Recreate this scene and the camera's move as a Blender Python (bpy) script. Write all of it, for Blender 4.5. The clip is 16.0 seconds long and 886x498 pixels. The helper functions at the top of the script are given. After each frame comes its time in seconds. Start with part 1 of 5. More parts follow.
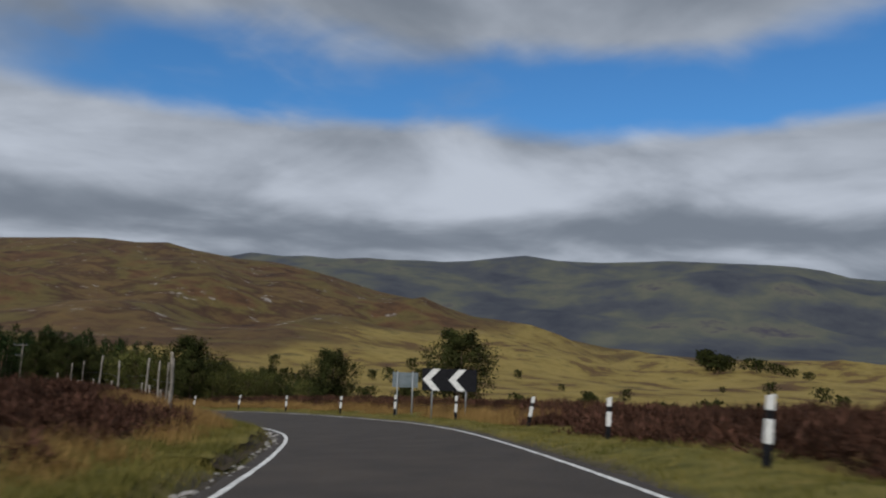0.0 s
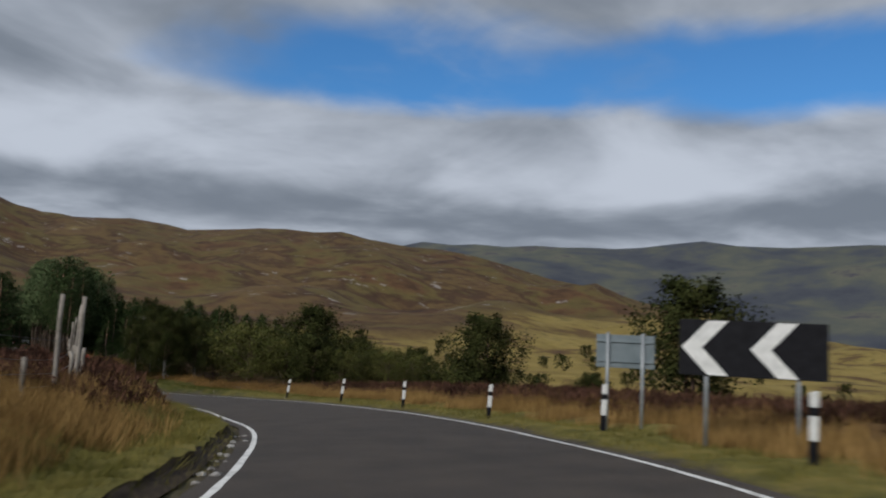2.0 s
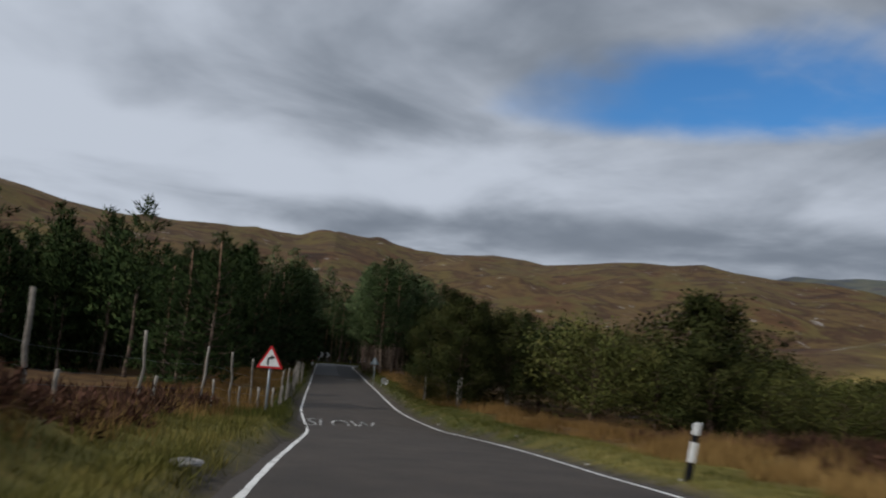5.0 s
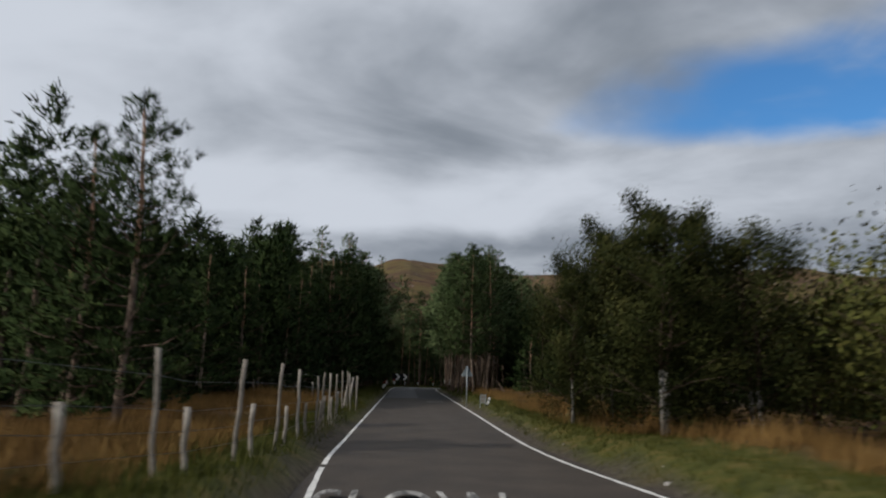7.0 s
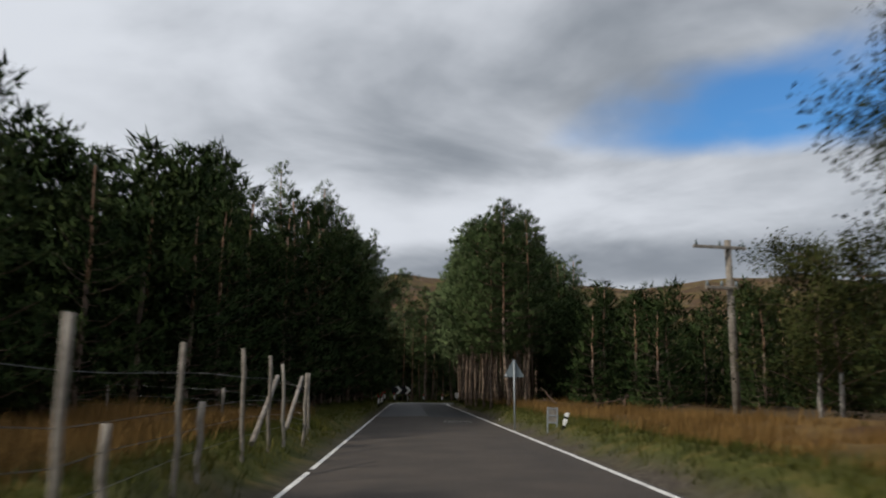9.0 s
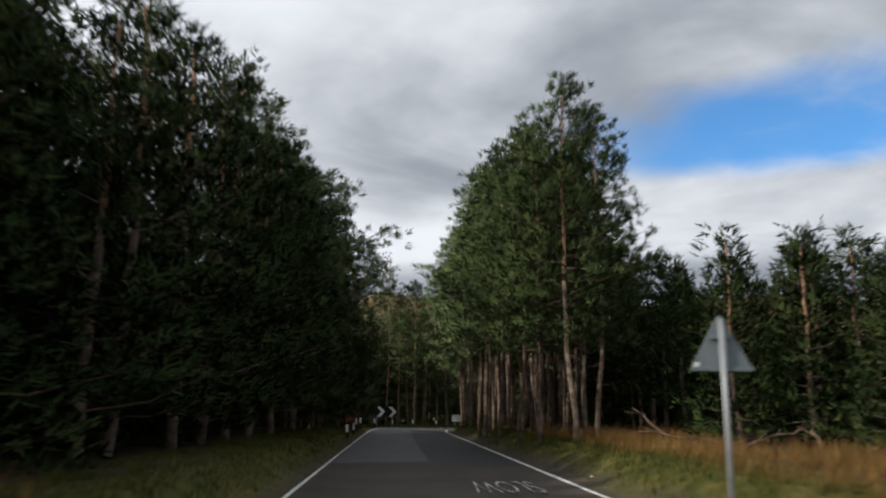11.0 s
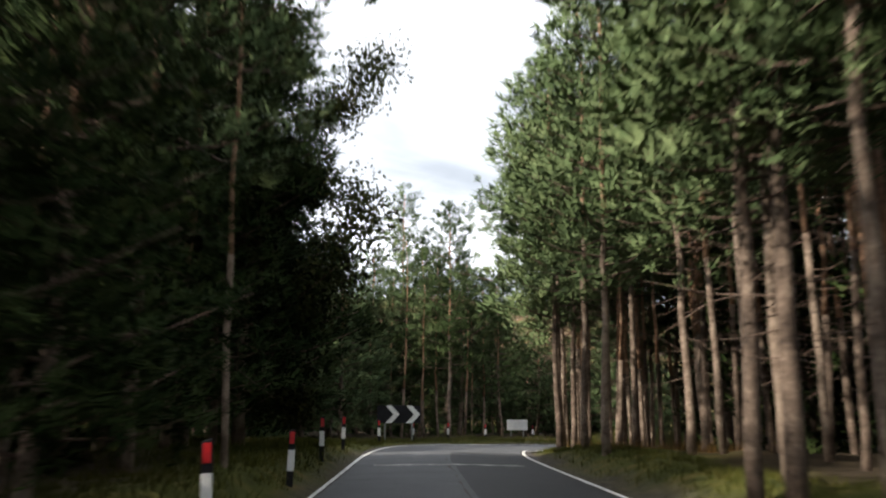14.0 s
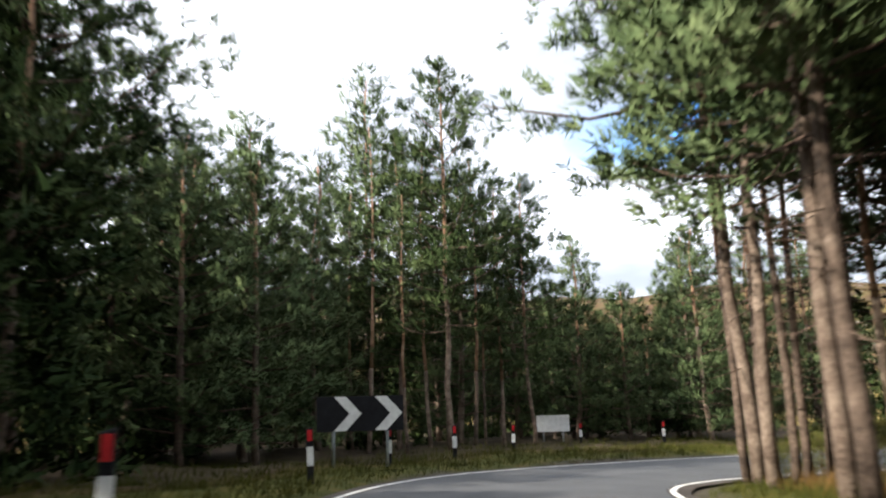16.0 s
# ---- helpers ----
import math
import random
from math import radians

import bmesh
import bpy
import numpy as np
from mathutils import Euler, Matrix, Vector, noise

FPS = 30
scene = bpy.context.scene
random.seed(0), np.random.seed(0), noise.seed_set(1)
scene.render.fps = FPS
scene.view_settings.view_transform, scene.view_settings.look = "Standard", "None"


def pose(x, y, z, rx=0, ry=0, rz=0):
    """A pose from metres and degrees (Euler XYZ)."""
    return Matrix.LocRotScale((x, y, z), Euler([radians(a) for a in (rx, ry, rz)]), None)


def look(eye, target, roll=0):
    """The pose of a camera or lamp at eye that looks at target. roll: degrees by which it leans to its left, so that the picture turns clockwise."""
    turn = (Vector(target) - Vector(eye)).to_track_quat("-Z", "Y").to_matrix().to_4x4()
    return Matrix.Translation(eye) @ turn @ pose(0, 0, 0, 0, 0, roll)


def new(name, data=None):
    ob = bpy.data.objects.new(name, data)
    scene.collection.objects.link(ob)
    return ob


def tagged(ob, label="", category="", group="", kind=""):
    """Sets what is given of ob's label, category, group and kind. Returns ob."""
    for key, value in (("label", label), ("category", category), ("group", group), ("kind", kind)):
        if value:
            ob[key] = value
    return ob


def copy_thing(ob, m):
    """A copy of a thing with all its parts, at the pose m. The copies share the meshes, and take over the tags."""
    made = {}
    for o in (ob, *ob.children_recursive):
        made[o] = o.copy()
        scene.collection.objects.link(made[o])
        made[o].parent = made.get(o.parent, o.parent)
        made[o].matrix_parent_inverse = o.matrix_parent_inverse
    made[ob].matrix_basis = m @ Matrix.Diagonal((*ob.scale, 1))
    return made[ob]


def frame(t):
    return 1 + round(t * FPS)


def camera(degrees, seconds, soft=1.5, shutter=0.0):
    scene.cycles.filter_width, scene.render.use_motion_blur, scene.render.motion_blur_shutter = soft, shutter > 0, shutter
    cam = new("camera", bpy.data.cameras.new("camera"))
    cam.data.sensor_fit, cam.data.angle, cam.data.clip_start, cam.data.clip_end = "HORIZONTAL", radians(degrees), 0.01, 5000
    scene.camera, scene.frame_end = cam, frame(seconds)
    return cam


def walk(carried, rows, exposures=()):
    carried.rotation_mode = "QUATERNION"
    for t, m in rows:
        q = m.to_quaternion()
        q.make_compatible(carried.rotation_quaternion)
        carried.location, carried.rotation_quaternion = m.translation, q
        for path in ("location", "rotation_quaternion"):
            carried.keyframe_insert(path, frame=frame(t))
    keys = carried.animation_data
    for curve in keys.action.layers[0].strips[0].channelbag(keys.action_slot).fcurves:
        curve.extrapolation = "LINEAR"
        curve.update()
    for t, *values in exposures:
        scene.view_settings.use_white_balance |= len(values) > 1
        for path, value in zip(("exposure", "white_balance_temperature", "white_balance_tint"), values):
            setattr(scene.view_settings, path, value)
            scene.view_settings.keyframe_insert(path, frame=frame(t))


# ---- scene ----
cam = camera(57.9, 16.0, soft=2.1, shutter=0.5)
# seconds, eye x y z, yaw, pitch, roll
PATH = [
    (0, -26.68, -82.92, 6.38, -45.21, 7.50, 2.03),
    (0.5, -22.65, -78.68, 6.04, -44.47, 7.13, 3.16),
    (1, -18.95, -74.47, 5.75, -42.18, 7.27, 3.96),
    (1.5, -15.39, -70.14, 5.48, -36.76, 6.84, 4.11),
    (2, -12.37, -65.93, 5.20, -33.12, 6.21, 2.70),
    (2.5, -9.85, -61.71, 4.89, -29.86, 6.33, 3.87),
    (3, -7.37, -57.22, 4.65, -23.77, 5.84, 5.27),
    (3.5, -5.36, -52.74, 4.36, -19.49, 6.34, 5.05),
    (4, -3.75, -48.15, 4.09, -16.21, 6.53, 4.67),
    (4.5, -2.48, -43.54, 3.75, -12.41, 6.98, 4.54),
    (5, -1.71, -38.61, 3.40, -7.79, 7.20, 4.88),
    (5.6, -1.15, -32.30, 3.04, -4.90, 7.60, 4.20),
    (6.2, -0.85, -25.75, 2.60, -3.10, 8.10, 3.00),
    (6.9, -0.82, -17.85, 2.02, -2.40, 8.70, 1.60),
    (7.5, -0.93, -11.35, 1.50, -2.33, 9.09, 0.69),
    (8, -0.81, -6.60, 1.42, -2.22, 9.56, -0.42),
    (8.5, -0.85, -1.82, 1.35, -2.20, 9.65, 0.23),
    (9.3, -0.88, 5.85, 1.31, -2.50, 10.20, 0.20),
    (10.1, -0.86, 13.55, 1.30, -3.00, 10.90, 0.30),
    (11, -0.82, 22.15, 1.30, -3.36, 11.42, 0.31),
    (11.5, -0.75, 26.92, 1.26, -3.35, 11.53, 0.00),
    (12, -0.77, 31.67, 1.22, -3.23, 11.79, -0.10),
    (12.5, -0.73, 36.43, 1.24, -2.56, 11.71, 0.51),
    (13, -0.59, 41.53, 1.24, -2.17, 11.68, -0.45),
    (13.5, -0.79, 46.53, 1.26, -2.03, 11.48, 0.69),
    (14, -0.89, 51.05, 1.27, -1.91, 11.58, 0.46),
    (14.5, -0.85, 55.69, 1.31, -1.93, 11.72, -0.16),
    (15, -0.99, 60.41, 1.32, -2.45, 11.96, -0.63),
    (15.5, -1.05, 65.05, 1.29, -3.19, 11.45, -1.55),
    (16, -0.96, 69.49, 1.23, -4.17, 11.35, -1.63),
]
walk(cam, [(t, look((x, y, z), Vector((x, y, z)) + Vector((-math.sin(radians(w)) * math.cos(radians(p)), math.cos(radians(w)) * math.cos(radians(p)), math.sin(radians(p)))), r)) for t, x, y, z, w, p, r in PATH],
     exposures=[(0, -0.2, 6100, 10), (1.5, -0.14, 6100, 10), (3, -0.2, 6050, 10), (5, -0.14, 6100, 10), (7.5, 0.08, 6350, 10), (8.5, 0.18, 6450, 10), (11, 0.55, 6600, 10), (11.5, 0.68, 6600, 10), (12, 0.8, 6600, 10), (12.5, 0.98, 6600, 10), (13, 1.2, 6600, 10), (13.5, 1.42, 6650, 10), (14, 1.72, 6600, 10), (14.5, 1.88, 6550, 10), (15.5, 2.02, 6500, 10), (16, 2.0, 6500, 10)])

# ---- light ----
SUN_AZ, SUN_EL = -113.0, 39.0            # degrees clockwise from +y, and above the horizon
sd = Vector((math.sin(radians(SUN_AZ)) * math.cos(radians(SUN_EL)), math.cos(radians(SUN_AZ)) * math.cos(radians(SUN_EL)), math.sin(radians(SUN_EL))))
sun = new("sun", bpy.data.lights.new("sun", "SUN"))
sun.data.energy, sun.data.angle, sun.data.color = 2.6, radians(1.2), (1.0, 0.93, 0.82)
sun.matrix_world = look(sd * 200, (0, 0, 0))

world = bpy.data.worlds.new("sky")
scene.world = world
world.use_nodes = True
wt = world.node_tree
wt.nodes.clear()


def wn(kind, **kw):
    n = wt.nodes.new(kind)
    for k, v in kw.items():
        n.inputs[k.replace("_", " ")].default_value = v
    return n


def wmath(op, a, b=None, c=None, clamp=False):
    n = wt.nodes.new("ShaderNodeMath")
    n.operation, n.use_clamp = op, clamp
    for i, v in enumerate((a, b, c)):
        if v is None:
            continue
        if isinstance(v, (int, float)):
            n.inputs[i].default_value = v
        else:
            wt.links.new(v, n.inputs[i])
    return n.outputs[0]


def wramp(v, lo, hi):
    n = wt.nodes.new("ShaderNodeMapRange")
    n.interpolation_type = "SMOOTHSTEP"
    wt.links.new(v, n.inputs["Value"])
    n.inputs["From Min"].default_value, n.inputs["From Max"].default_value = lo, hi
    return n.outputs[0]


nish = wt.nodes.new("ShaderNodeTexSky")
nish.sky_type, nish.sun_disc = "NISHITA", False
nish.sun_elevation, nish.sun_rotation = radians(SUN_EL), radians(SUN_AZ)
nish.air_density, nish.dust_density, nish.ozone_density = 1.0, 0.1, 5.0
coord = wt.nodes.new("ShaderNodeTexCoord")
sepd = wt.nodes.new("ShaderNodeSeparateXYZ")
wt.links.new(coord.outputs["Generated"], sepd.inputs[0])
zc = wmath("MAXIMUM", sepd.outputs["Z"], 0.0)
inv = wmath("DIVIDE", 1.0, wmath("ADD", zc, 0.16))
comb = wt.nodes.new("ShaderNodeCombineXYZ")
wt.links.new(wmath("MULTIPLY", sepd.outputs["X"], inv), comb.inputs[0])
wt.links.new(wmath("MULTIPLY", sepd.outputs["Y"], inv), comb.inputs[1])


def wnoise(scale, detail, rough, off, dist=0.0):
    m = wt.nodes.new("ShaderNodeMapping")
    m.inputs["Location"].default_value = off
    wt.links.new(comb.outputs[0], m.inputs["Vector"])
    n = wn("ShaderNodeTexNoise", Scale=scale, Detail=detail, Roughness=rough, Distortion=dist)
    wt.links.new(m.outputs[0], n.inputs["Vector"])
    return n.outputs["Fac"]


big = wnoise(0.9, 5, 0.5, (1.3, 0.7, 0.0), 0.2)
puff = wnoise(2.6, 6, 0.5, (4.0, 2.0, 0.0), 0.3)
shade = wnoise(1.3, 5, 0.5, (7.0, 3.0, 0.0), 0.5)
# an opening in the cloud, low over the eastern half of the sky
east = wmath("ADD", wmath("MULTIPLY", sepd.outputs["X"], 0.9), wmath("MULTIPLY", sepd.outputs["Y"], 0.35))
gap = wmath("MULTIPLY", wmath("MULTIPLY", wramp(zc, 0.245, 0.3), wramp(zc, 0.43, 0.33)), wramp(wmath("ADD", east, wmath("MULTIPLY", wmath("SUBTRACT", puff, 0.5), 0.5)), 0.36, 0.68))
cover = wmath("ADD", wmath("ADD", wmath("MULTIPLY", big, 0.55), 0.17), wmath("MULTIPLY", puff, 0.4))
cover = wmath("SUBTRACT", cover, wmath("MULTIPLY", gap, 0.33))
cover = wmath("ADD", cover, wmath("MULTIPLY", wramp(zc, 0.24, 0.1), 0.18))
mask = wramp(cover, 0.3, 0.56)
tone = wmath("ADD", wmath("MULTIPLY", shade, 0.8), wmath("MULTIPLY", puff, 0.3))
# a bright layer over a grey base, low over the hills
tone = wmath("ADD", tone, wmath("MULTIPLY", wmath("MULTIPLY", wramp(zc, 0.16, 0.2), wramp(zc, 0.27, 0.21)), 0.14))
tone = wmath("SUBTRACT", tone, wmath("MULTIPLY", wmath("MULTIPLY", wramp(zc, 0.12, 0.15), wramp(zc, 0.19, 0.155)), 0.14))
tone = wmath("SUBTRACT", tone, wmath("MULTIPLY", wmath("MULTIPLY", wramp(zc, 0.36, 0.46), wramp(east, 0.3, 0.7)), 0.12))
tone = wmath("ADD", tone, wmath("MULTIPLY", wramp(east, 0.44, 0.05), 0.22))
tone = wramp(tone, 0.34, 0.8)
cmix = wt.nodes.new("ShaderNodeMix")
cmix.data_type = "RGBA"
wt.links.new(tone, cmix.inputs["Factor"])
cmix.inputs["A"].default_value = (2.1, 2.35, 2.7, 1)
cmix.inputs["B"].default_value = (5.9, 6.2, 6.7, 1)
smix = wt.nodes.new("ShaderNodeMix")
smix.data_type = "RGBA"
wt.links.new(mask, smix.inputs["Factor"])
tint = wt.nodes.new("ShaderNodeMix")
tint.data_type, tint.blend_type = "RGBA", "MULTIPLY"
tint.inputs["Factor"].default_value = 1.0
tint.inputs["B"].default_value = (0.62, 1.0, 1.18, 1)
wt.links.new(nish.outputs[0], tint.inputs["A"])
wt.links.new(tint.outputs["Result"], smix.inputs["A"])
wt.links.new(cmix.outputs["Result"], smix.inputs["B"])
bg = wn("ShaderNodeBackground", Strength=0.1)
wt.links.new(smix.outputs["Result"], bg.inputs["Color"])
wo = wt.nodes.new("ShaderNodeOutputWorld")
wt.links.new(bg.outputs[0], wo.inputs["Surface"])


# ---- materials ----
def material(name, colours, scale=4.0, rough=0.8, bump=0.2, fine=40.0, metal=0.0, per_object=0.0, per_island=0.0, spec=0.3, subsurface=0.0):
    """Two or three colours mixed by coarse noise, with fine grain and relief."""
    m = bpy.data.materials.new(name)
    m.use_nodes = True
    nt = m.node_tree
    b = nt.nodes["Principled BSDF"]
    b.inputs["Roughness"].default_value, b.inputs["Metallic"].default_value = rough, metal
    b.inputs["Specular IOR Level"].default_value = spec
    tc = nt.nodes.new("ShaderNodeTexCoord")
    n1, n2 = nt.nodes.new("ShaderNodeTexNoise"), nt.nodes.new("ShaderNodeTexNoise")
    for n, s, d in ((n1, scale, 5), (n2, fine, 3)):
        n.inputs["Scale"].default_value, n.inputs["Detail"].default_value = s, d
        nt.links.new(tc.outputs["Object"], n.inputs["Vector"])
    add = nt.nodes.new("ShaderNodeMath")
    add.operation = "MULTIPLY_ADD"
    nt.links.new(n2.outputs["Fac"], add.inputs[0])
    add.inputs[1].default_value = 0.45
    nt.links.new(n1.outputs["Fac"], add.inputs[2])
    val = add.outputs[0]
    extra = None
    if per_object:
        extra, amount = nt.nodes.new("ShaderNodeObjectInfo").outputs["Random"], per_object
    elif per_island:
        extra, amount = nt.nodes.new("ShaderNodeNewGeometry").outputs["Random Per Island"], per_island
    if extra is not None:
        a2 = nt.nodes.new("ShaderNodeMath")
        a2.operation = "MULTIPLY_ADD"
        nt.links.new(extra, a2.inputs[0])
        a2.inputs[1].default_value = amount
        nt.links.new(val, a2.inputs[2])
        a3 = nt.nodes.new("ShaderNodeMath")
        a3.operation = "SUBTRACT"
        nt.links.new(a2.outputs[0], a3.inputs[0])
        a3.inputs[1].default_value = amount / 2
        val = a3.outputs[0]
    r = nt.nodes.new("ShaderNodeValToRGB")
    el = r.color_ramp.elements
    el[0].position, el[1].position = 0.45, 0.98
    el[0].color, el[1].color = (*colours[0], 1), (*colours[-1], 1)
    for k, c in enumerate(colours[1:-1]):
        el.new(0.45 + 0.53 * (k + 1) / (len(colours) - 1)).color = (*c, 1)
    nt.links.new(val, r.inputs["Fac"])
    nt.links.new(r.outputs["Color"], b.inputs["Base Color"])
    if bump:
        bp = nt.nodes.new("ShaderNodeBump")
        bp.inputs["Strength"].default_value, bp.inputs["Distance"].default_value = bump, 0.02
        nt.links.new(n2.outputs["Fac"], bp.inputs["Height"])
        nt.links.new(bp.outputs["Normal"], b.inputs["Normal"])
    return m


M_white = material("white_paint", [(0.55, 0.55, 0.53), (0.8, 0.8, 0.78)], 6, 0.5, 0.05, 60, spec=0.4)
M_black = material("black_paint", [(0.006, 0.006, 0.0075), (0.014, 0.014, 0.017)], 6, 0.6, 0.05, 60, spec=0.15)
M_red = material("red_paint", [(0.35, 0.012, 0.015), (0.55, 0.02, 0.025)], 6, 0.4, 0.05, 60)
M_grey = material("galvanised_steel", [(0.22, 0.24, 0.25), (0.36, 0.38, 0.39)], 5, 0.5, 0.08, 50, metal=0.4)
M_signback = material("grey_sign_back", [(0.12, 0.15, 0.165), (0.2, 0.235, 0.25)], 3, 0.55, 0.05, 40, metal=0.2)
M_linepaint = material("road_line_paint", [(0.28, 0.27, 0.25), (0.62, 0.61, 0.58), (0.74, 0.73, 0.7)], 3.5, 0.6, 0.2, 25)
M_worn = material("worn_road_paint", [(0.04, 0.038, 0.036), (0.06, 0.058, 0.054), (0.3, 0.29, 0.27), (0.6, 0.59, 0.56)], 2.5, 0.7, 0.2, 14)
M_post = material("weathered_wood", [(0.1, 0.087, 0.07), (0.21, 0.185, 0.155), (0.31, 0.28, 0.24)], 5, 0.85, 0.4, 30, per_object=0.3)
M_wire = material("fence_wire", [(0.1, 0.1, 0.1), (0.2, 0.2, 0.2)], 5, 0.5, 0, 40, metal=0.6)
M_bark = material("pine_bark", [(0.038, 0.026, 0.019), (0.125, 0.088, 0.065), (0.27, 0.205, 0.155)], 3, 0.9, 0.9, 14, per_object=0.25)
M_barkred = material("upper_pine_bark", [(0.11, 0.058, 0.036), (0.29, 0.165, 0.1), (0.43, 0.29, 0.2)], 3, 0.85, 0.6, 14)
M_birchbark = material("birch_bark", [(0.06, 0.055, 0.05), (0.22, 0.205, 0.185), (0.42, 0.4, 0.37)], 4, 0.75, 0.3, 10)
# One needle colour in three copies, with shade, half light and sun painted in.
M_needle_shade = material("pine_needles", [(0.009, 0.018, 0.006), (0.024, 0.04, 0.0125), (0.054, 0.072, 0.024)], 0.7, 0.75, 0, 3, per_island=0.2, spec=0.04)
M_needle_mid = material("edge_needles", [(0.0168, 0.0312, 0.0114), (0.0408, 0.0624, 0.0228), (0.0792, 0.1008, 0.0384)], 0.7, 0.75, 0, 3, per_island=0.2, spec=0.04)
M_needle_lit = material("blue_green_needles", [(0.034, 0.056, 0.023), (0.082, 0.115, 0.05), (0.14, 0.175, 0.08)], 0.7, 0.75, 0, 3, per_island=0.2, spec=0.04)
M_leaf = material("broad_leaves", [(0.0115, 0.0165, 0.005), (0.028, 0.034, 0.0095), (0.058, 0.056, 0.017)], 0.8, 0.7, 0, 3, per_island=0.2, spec=0.04)
M_thornleaf = material("thorn_leaves", [(0.014, 0.019, 0.006), (0.032, 0.038, 0.011), (0.062, 0.061, 0.02)], 0.8, 0.7, 0, 3, per_island=0.2, spec=0.04)
M_bushleaf = material("willow_leaves", [(0.036, 0.046, 0.011), (0.074, 0.08, 0.02), (0.125, 0.116, 0.034)], 0.9, 0.7, 0, 3, per_island=0.2, spec=0.08)
# Dry and green blades carry painted shade; straw and turf are their sunlit copies.
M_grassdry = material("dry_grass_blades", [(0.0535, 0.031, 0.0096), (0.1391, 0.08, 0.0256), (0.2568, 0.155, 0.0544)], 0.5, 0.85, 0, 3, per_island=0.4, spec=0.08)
M_straw_lit = material("straw_grass_blades", [(0.0963, 0.056, 0.0184), (0.214, 0.132, 0.044), (0.3531, 0.225, 0.0864)], 0.5, 0.85, 0, 3, per_island=0.4, spec=0.08)
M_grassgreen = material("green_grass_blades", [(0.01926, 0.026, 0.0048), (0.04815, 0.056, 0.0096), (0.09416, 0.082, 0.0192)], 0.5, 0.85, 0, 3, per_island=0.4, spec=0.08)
M_turf_lit = material("pale_turf_blades", [(0.052, 0.054, 0.0125), (0.118, 0.108, 0.026), (0.21, 0.168, 0.05)], 0.5, 0.85, 0, 3, per_island=0.4, spec=0.08)
M_earth = material("bare_peat_earth", [(0.01498, 0.0095, 0.0052), (0.04066, 0.026, 0.0144), (0.107, 0.077, 0.0464)], 9, 0.95, 1.0, 30)
M_turfmat = material("short_turf", [(0.0535, 0.052, 0.0136), (0.1177, 0.104, 0.0272), (0.1819, 0.145, 0.0448)], 2.5, 0.95, 0.8, 40, spec=0.1)
M_heather = material("heather_sprigs", [(0.0175, 0.0096, 0.0062), (0.053, 0.0265, 0.017), (0.119, 0.058, 0.039)], 0.6, 0.85, 0, 3, per_island=0.4, spec=0.08)
M_stone = material("grey_stone", [(0.2, 0.185, 0.17), (0.48, 0.46, 0.43)], 6, 0.85, 0.6, 25, per_object=0.3)
M_dead = material("dead_wood", [(0.036, 0.023, 0.016), (0.09, 0.058, 0.042), (0.2, 0.14, 0.105)], 4, 0.9, 0.5, 20)


# ---- helpers ----
def mesh_ob(name, verts, faces, mat, smooth=False):
    me = bpy.data.meshes.new(name)
    me.from_pydata([tuple(v) for v in verts], [], [tuple(int(i) for i in q) for q in faces])
    me.materials.append(mat)
    if smooth:
        me.polygons.foreach_set("use_smooth", [True] * len(me.polygons))
    me.update()
    return new(name, me)


def part(name, bm, mat, parent=None, label=""):
    me = bpy.data.meshes.new(name)
    bm.to_mesh(me)
    bm.free()
    me.materials.append(mat)
    ob = new(name, me)
    if parent is not None:
        ob.parent = parent
    if label:
        ob["label"] = label
    return ob


def adopt(ob, parent, label=""):
    ob.parent = parent
    if label:
        ob["label"] = label
    return ob


def thing(name, m, label, category, group=""):
    e = new(name)
    e.empty_display_size = 0.2
    e.matrix_basis = m
    return tagged(e, label, category, group)


def box(sx, sy, sz, at=(0, 0, 0), bevel=0.0, turn=None):
    bm = bmesh.new()
    bmesh.ops.create_cube(bm, size=1.0)
    bmesh.ops.scale(bm, vec=(sx, sy, sz), verts=bm.verts)
    if bevel:
        bmesh.ops.bevel(bm, geom=list(bm.edges), offset=bevel, segments=2, affect="EDGES", profile=0.6)
    if turn is not None:
        bmesh.ops.transform(bm, matrix=turn, verts=bm.verts)
    bmesh.ops.translate(bm, vec=at, verts=bm.verts)
    return bm


def tube(points, radii, sides=8, cap=True):
    """A swept round bar through points, as a bmesh."""
    bm = bmesh.new()
    rings = []
    pts = [Vector([float(q) for q in p]) for p in points]
    for i, p in enumerate(pts):
        d = (pts[min(i + 1, len(pts) - 1)] - pts[max(i - 1, 0)]).normalized()
        a = d.orthogonal().normalized() if abs(d.z) < 0.9 else Vector((1, 0, 0)).cross(d).normalized()
        b = d.cross(a)
        rings.append([bm.verts.new(p + float(radii[i]) * (math.cos(2 * math.pi * k / sides) * a + math.sin(2 * math.pi * k / sides) * b)) for k in range(sides)])
    for r, s in zip(rings, rings[1:]):
        for k in range(sides):
            f = bm.faces.new((r[k], r[(k + 1) % sides], s[(k + 1) % sides], s[k]))
            f.smooth = True
    if cap:
        bm.faces.new(list(reversed(rings[0])))
        bm.faces.new(rings[-1])
    bmesh.ops.recalc_face_normals(bm, faces=bm.faces)
    return bm


def prism(outline, y0, y1):
    """An outline in x and z, pushed out from y0 to y1."""
    bm = bmesh.new()
    f = [bm.verts.new((x, y0, z)) for x, z in outline]
    g = [bm.verts.new((x, y1, z)) for x, z in outline]
    n = len(f)
    bm.faces.new(f)
    bm.faces.new(list(reversed(g)))
    for k in range(n):
        bm.faces.new((f[(k + 1) % n], f[k], g[k], g[(k + 1) % n]))
    bmesh.ops.recalc_face_normals(bm, faces=bm.faces)
    return bm


